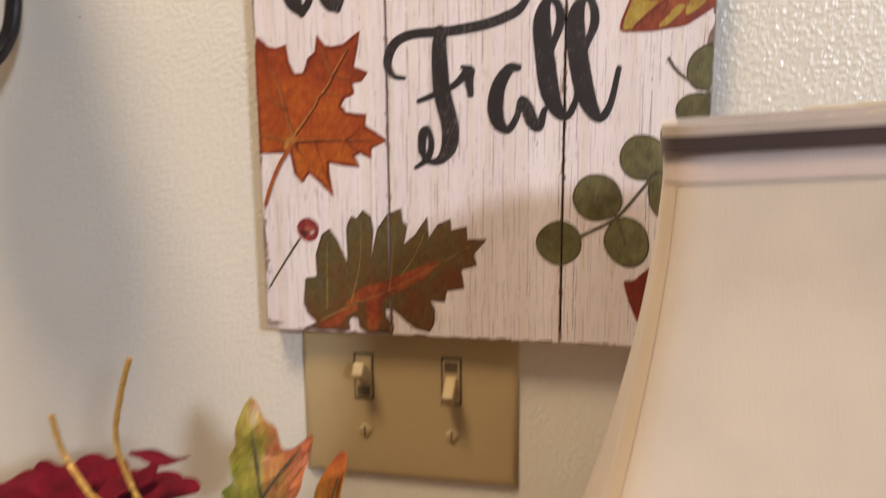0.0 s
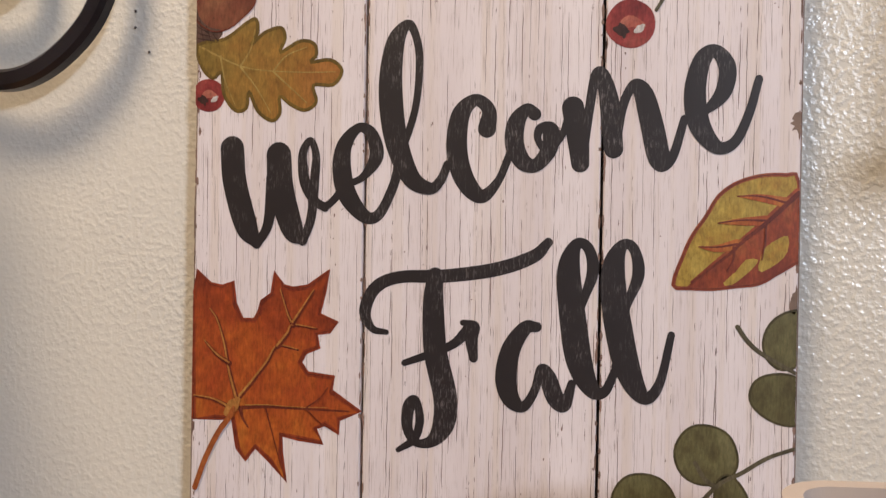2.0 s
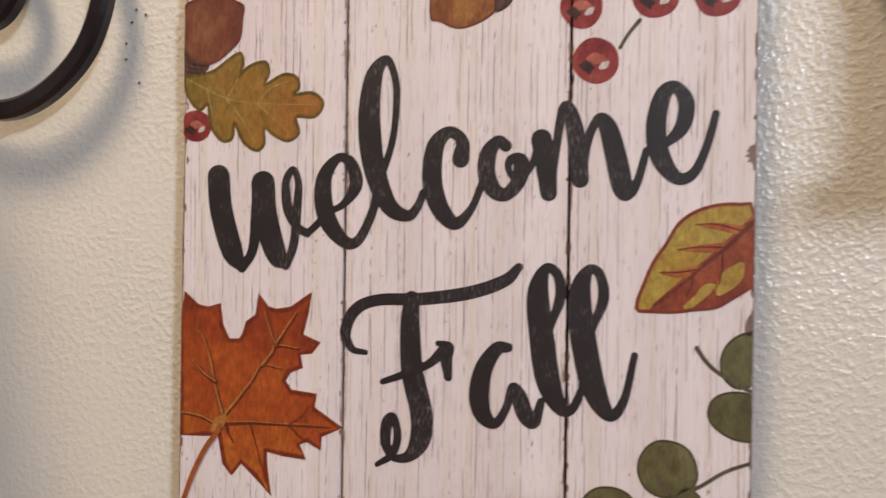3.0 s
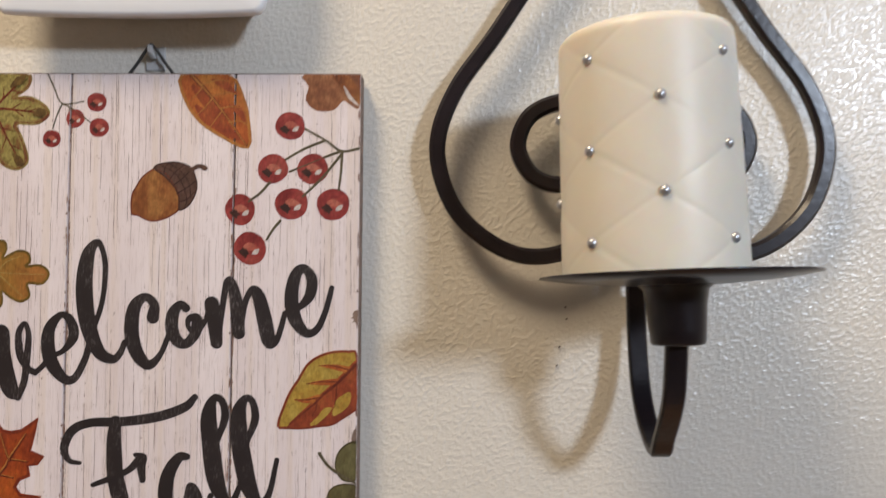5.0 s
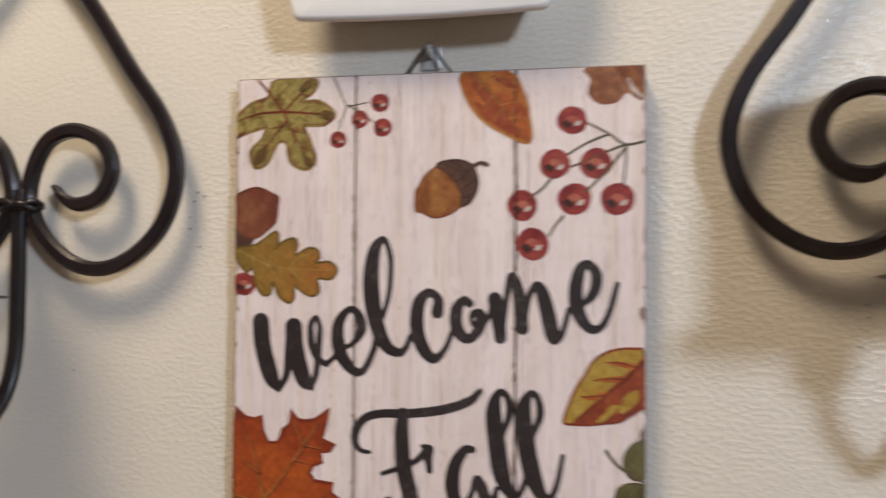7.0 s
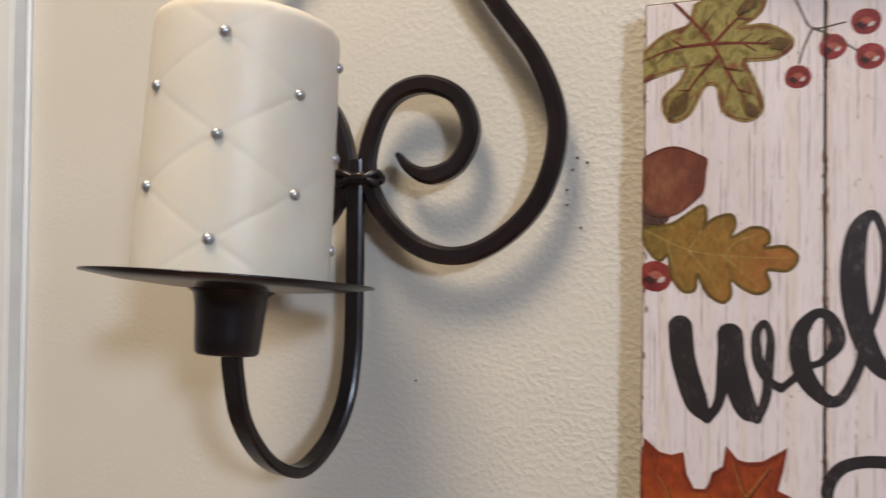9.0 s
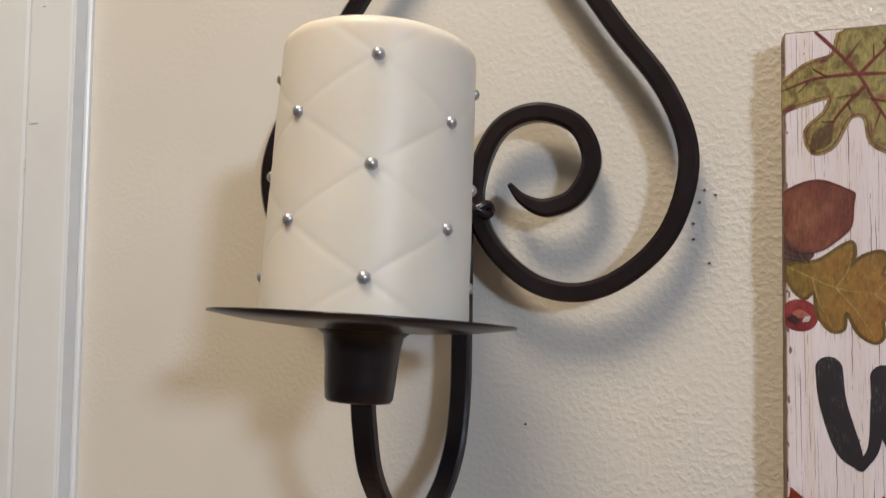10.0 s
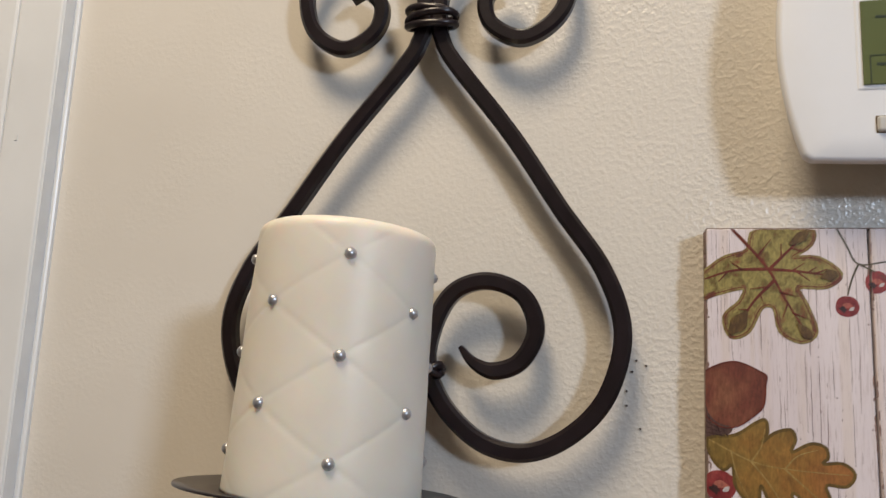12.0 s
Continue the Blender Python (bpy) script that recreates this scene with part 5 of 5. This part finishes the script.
for x, tilt in ((-0.0235, 32), (0.0235, -32)):
    part("toggle_slot", box(x - 0.0054, x + 0.0054, -0.0044, -0.0036, -0.0128, 0.0128, 0.0003), "slot", switch, "dark toggle slot")
    part("toggle_collar", box(x - 0.0044, x + 0.0044, -0.0050, -0.0036, -0.0117, 0.0117, 0.0006), "ivory", switch)
    part("toggle_hole", box(x - 0.0034, x + 0.0034, -0.0053, -0.0044, *((-0.0105, -0.0050) if tilt > 0 else (0.0050, 0.0105)), 0.0003), "slot", switch, "dark gap beside the toggle")
    t = part("toggle", box(-0.0030, 0.0030, -0.0140, 0.0, -0.0038, 0.0038, 0.0014, 4), "ivory", switch, "ivory toggle lever")
    t.matrix_basis = pose(x, -0.0030, 0.0, -tilt)
    for z in (-0.0302, 0.0302):
        s = part("screw", lathe([(0.0034, 0.0), (0.0034, 0.0006), (0.0022, 0.0013)], 16), "ivory", switch, smooth=False)
        s.matrix_basis = pose(x, -0.0036, z, 90)
        part("screw_slot", box(x - 0.0004, x + 0.0004, -0.0052, -0.0048, z - 0.0028, z + 0.0028), "slot", switch)

# ---- console table, lamp and flowers ----
# unseen table added to carry lamp and vase; its orange warms the wall above
table = holder("console_table", (0, 0, 0), "unseen wooden console table, orange to bounce warm light up the wall", "table")
part("tabletop", box(-0.55, 0.55, -0.36, -0.02, 0.88, 0.905, 0.003), "wood", table)
for x in (-0.50, 0.50):
    for y in (-0.33, -0.05):
        part("leg", box(x - 0.02, x + 0.02, y - 0.02, y + 0.02, 0.0, 0.88, 0.002), "wood", table)

LX, LY, RIM = 0.1162, -0.1365, 1.3825
lamp = holder("table_lamp", (LX, LY, 0.905), "table lamp with an oatmeal fabric shade trimmed in brown", "lamp")


def square_ring(half, radius, n=7, between=4):
    pts = []
    corners = ((1, 1, 0), (-1, 1, 90), (-1, -1, 180), (1, -1, 270))
    for c, (cx, cy, a0) in enumerate(corners):
        for k in range(n):
            a = radians(a0 + 90 * k / (n - 1))
            pts.append((cx * (half - radius) + radius * math.cos(a), cy * (half - radius) + radius * math.sin(a)))
        nx, ny, a1 = corners[(c + 1) % 4]
        end = (nx * (half - radius) + radius * math.cos(radians(a1)), ny * (half - radius) + radius * math.sin(radians(a1)))
        start = pts[-1]
        for k in range(between):
            t = (0.04, 0.35, 0.65, 0.96)[k]
            pts.append((start[0] + (end[0] - start[0]) * t, start[1] + (end[1] - start[1]) * t))
    return pts


def half_at(d):
    """Half width of the bell shade d below its rim."""
    return 0.0395 + 0.0145 * (d / 0.083) ** 1.5


def shell(d0, d1, out, rows=14, inward=False):
    bm = bmesh.new()
    rings = []
    for k in range(rows + 1):
        d = d0 + (d1 - d0) * k / rows
        rings.append([bm.verts.new((x, y, RIM - 0.905 - d)) for x, y in square_ring(half_at(max(d, 0)) + out, 0.0105 + out)])
    for a, b in zip(rings, rings[1:]):
        m = len(a)
        for k in range(m):
            bm.faces.new((a[k], b[k], b[(k + 1) % m], a[(k + 1) % m]))
    if inward:
        for f in bm.faces:
            f.normal_flip()
    return bm


shade = part("shade", shell(0.0, 0.165, 0.0, 24), "shade", lamp, "oatmeal fabric bell shade", smooth=True)
part("lining", shell(0.0, 0.165, -0.0018, 24, True), "lining", shade, "white shade lining", smooth=True)
band = shell(-0.0026, 0.0002, 0.0012, 4)
part("rim_binding", band, "rim_cloth", shade, smooth=True)
part("rim_binding", shell(-0.0026, 0.0012, -0.0030, 4, True), "rim_cloth", shade, smooth=True)
cap_bm = bmesh.new()
o, i = square_ring(half_at(0) + 0.0012, 0.0117), square_ring(half_at(0) - 0.0030, 0.0075)
ov = [cap_bm.verts.new((x, y, RIM - 0.905 + 0.0026)) for x, y in o]
iv = [cap_bm.verts.new((x, y, RIM - 0.905 + 0.0026)) for x, y in i]
for k in range(len(ov)):
    cap_bm.faces.new((ov[k], ov[(k + 1) % len(ov)], iv[(k + 1) % len(ov)], iv[k]))
bmesh.ops.recalc_face_normals(cap_bm, faces=cap_bm.faces[:])
part("rim_binding", cap_bm, "rim_cloth", shade)
part("brown_trim", shell(0.0002, 0.0044, 0.0016, 3), "brown", shade, "dark brown ribbon trim", smooth=True)
part("rose_tape", shell(0.0044, 0.0115, 0.0004, 4), "pink", shade, "rose-beige tape under the trim", smooth=True)
# tan strips at the corners colour in the lampshade's shadowed side
for corner in range(4):
    strip, rows = bmesh.new(), []
    for d in np.linspace(0.0115, 0.165, 26):
        arc = square_ring(half_at(d) + 0.00015, 0.01065)[11 * corner:11 * corner + 4]
        rows.append([strip.verts.new((x, y, RIM - 0.905 - d)) for x, y in arc])
    for a, b in zip(rows, rows[1:]):
        for k in range(3):
            strip.faces.new((a[k], b[k], b[k + 1], a[k + 1]))
    part("corner_shadow", strip, "tape", shade, "tan strip painting in the lampshade's shadowed side", smooth=True)
LEAN = pose(0, 0, RIM - 0.905) @ pose(0, 0, 0, 1.0, -3.5, -5.0) @ pose(0, 0, 0.905 - RIM)
shade.matrix_basis = LEAN
top = RIM - 0.905 - 0.004
for a in (90, 210, 330):
    c, s = math.cos(radians(a)), math.sin(radians(a))
    part("spider_arm", tube([(c * 0.006, s * 0.006, top - 0.045), (c * 0.02, s * 0.02, top - 0.044), (c * 0.0400, s * 0.0400, top - 0.040)], 0.0013), "tape", lamp)
part("finial", lathe([(0.0, -0.02), (0.0035, -0.018), (0.0035, -0.012), (0.007, -0.010), (0.003, -0.006), (0.0028, 0.004), (0.0, 0.006)], 20, (0, 0, top - 0.035), cap=False), "steel", lamp, smooth=True)
part("stem", lathe([(0.006, 0.20), (0.006, top - 0.047)], 16), "steel", lamp)
# loose folds of lining over the far rim
for pts in ([(0.003, 0.0385, 0.0035), (0.0185, 0.0385, 0.0035), (0.0175, 0.0315, -0.0170)], [(0.0185, 0.0378, 0.0040), (0.0380, 0.0383, 0.0035), (0.0190, 0.0300, -0.0240)]):
    bm = bmesh.new()
    va, vb, vc = [Vector(p) + Vector((0, 0, RIM - 0.905)) for p in pts]
    grid = [[bm.verts.new(va.lerp(vb, j / 6).lerp(vc, i / 6 * 0.97) + Vector((0, -0.0016 * math.sin(math.pi * j / 6) * math.sin(math.pi * i / 6 + 0.4), 0))) for j in range(7)] for i in range(7)]
    for i in range(6):
        for j in range(6):
            bm.faces.new((grid[i][j], grid[i][j + 1], grid[i + 1][j + 1], grid[i + 1][j]))
    bmesh.ops.solidify(bm, geom=bm.faces[:], thickness=0.0006)
    part("lining_fold", bm, "cream", shade, "loose cream fold of lining", smooth=True)
part("base", lathe([(0.065, 0.0), (0.068, 0.012), (0.05, 0.025), (0.028, 0.05), (0.040, 0.10), (0.045, 0.14), (0.03, 0.18), (0.012, 0.21)], 36), "brown", lamp, smooth=True)

# ---- autumn flower arrangement ----
flowers = holder("flower_arrangement", (-0.1355, -0.10, 0.901), "silk autumn leaves, burgundy petals and gold cords in a vase", "flower arrangement")
part("vase", lathe([(0.04, 0.0), (0.045, 0.02), (0.062, 0.08), (0.055, 0.15), (0.035, 0.19), (0.042, 0.21), (0.038, 0.208), (0.030, 0.19)], 36, cap=False), "brown", flowers, "dark vase", smooth=True)


def silk(outline, at, rot, curl, material, label, scale=1.0, spine=()):
    """A fabric leaf or petal, its outline in millimetres from the stalk, gently curled."""
    bm = bmesh.new()
    pts = [p for p in spline(outline, 3, True)]
    bm.faces.new([bm.verts.new((p[0] / 1000 * scale, 0, p[1] / 1000 * scale)) for p in pts])
    bm.normal_update()
    bmesh.ops.triangulate(bm, faces=bm.faces[:], quad_method="BEAUTY", ngon_method="EAR_CLIP")
    bmesh.ops.subdivide_edges(bm, edges=bm.edges[:], cuts=2, use_grid_fill=True)
    for v in bm.verts:
        v.co.y += -curl * (v.co.x**2) * 12 + 0.0012 * math.sin(v.co.z * 260) + 0.0010 * math.sin(v.co.x * 330)
    bmesh.ops.solidify(bm, geom=bm.faces[:], thickness=0.0004)
    ob = part("leaf" if "leaf" in material else "petal", bm, material, flowers, label)
    ob.matrix_basis = pose(*at, *rot)
    for line in spine:
        rib = sweep([(p[0] / 1000 * scale, -0.0012 - curl * (p[0] / 1000) ** 2 * 12, p[1] / 1000 * scale) for p in spline(line, 4)], 0.0012, 0.0010, taper=4)
        part("rib", rib, "stem", ob, "dark leaf rib")
    return ob


TRI = [(0, 0), (-12, 6), (-17, 16), (-12, 20), (-13, 30), (-9, 36), (-8, 44), (-1, 56), (4, 46), (9, 42), (10, 33), (16, 33), (24, 38), (22, 29), (19, 22), (15, 12)]
silk(TRI, (0.058, 0.010, 0.3125), (-6, -4, 12), 0.3, "green_leaf", "yellow-green silk leaf flushed with orange", spine=([(0, 4), (-1, 28), (-2, 47)], [(0, 12), (10, 24), (19, 33)]))
TIP = [(0, 0), (-8, 10), (-9, 22), (-2, 30), (2, 40), (8, 50), (16, 58), (16, 46), (13, 34), (14, 20), (9, 8)]
silk(TIP, (0.080, 0.012, 0.2925), (0, 0, -10), 0.3, "orange_leaf", "orange silk leaf with a dark rib", spine=([(1, 4), (6, 26), (13, 46)],))
PETAL = [(0, 0), (-11, 12), (-17, 28), (-16, 40), (-10, 45), (-7, 54), (1, 57), (6, 51), (13, 46), (18, 34), (15, 22), (10, 10)]
for turn, rise, size, z in ((82, 9, 1.0, 0.311), (-72, 12, 0.92, 0.313), (28, 12, 0.95, 0.308), (-24, 8, 0.9, 0.305), (125, 4, 1.0, 0.301), (-130, 4, 0.95, 0.297), (178, 6, 1.0, 0.297), (58, 18, 0.72, 0.313), (-45, 20, 0.62, 0.315)):
    silk(PETAL, (-0.024, 0.0, z), (rise - 90, 0, turn), 0.8, "burgundy", "burgundy fabric petal", size)
silk([(-14, 0), (-10, 3), (0, 4), (10, 2), (14, 0), (10, -4), (0, -7), (-10, -4)], (0.0169, 0.0, 0.3446), (-82, 4, 0), 0.5, "burgundy", "burgundy fabric petal")
for line in ([(0.030, 0.0, 0.20), (0.015, 0.0, 0.295), (-0.0035, 0.008, 0.326), (-0.0105, 0.010, 0.345), (-0.0065, 0.010, 0.366), (-0.0005, 0.010, 0.3835)], [(0.020, 0.0, 0.20), (0.0, 0.0, 0.300), (-0.024, 0.006, 0.322), (-0.038, 0.010, 0.338), (-0.042, 0.010, 0.355)]):
    pts = spline(line, 14)
    part("gold_cord", sweep(pts, 0.0026, 0.0022, side=(0.1, 1, 0.1), chamfer=0.3, twist=0.5), "gold", flowers, "twisted gold cord")
for x, y in ((0.058, 0.010), (0.080, 0.012), (-0.02, 0.0), (-0.035, 0.0)):
    part("stalk", tube(spline([(x * 0.2, y * 0.2, 0.05), (x * 0.5, y, 0.2), (x, y, 0.318 if x > 0 else 0.30)], 5), 0.0012), "stem", flowers)
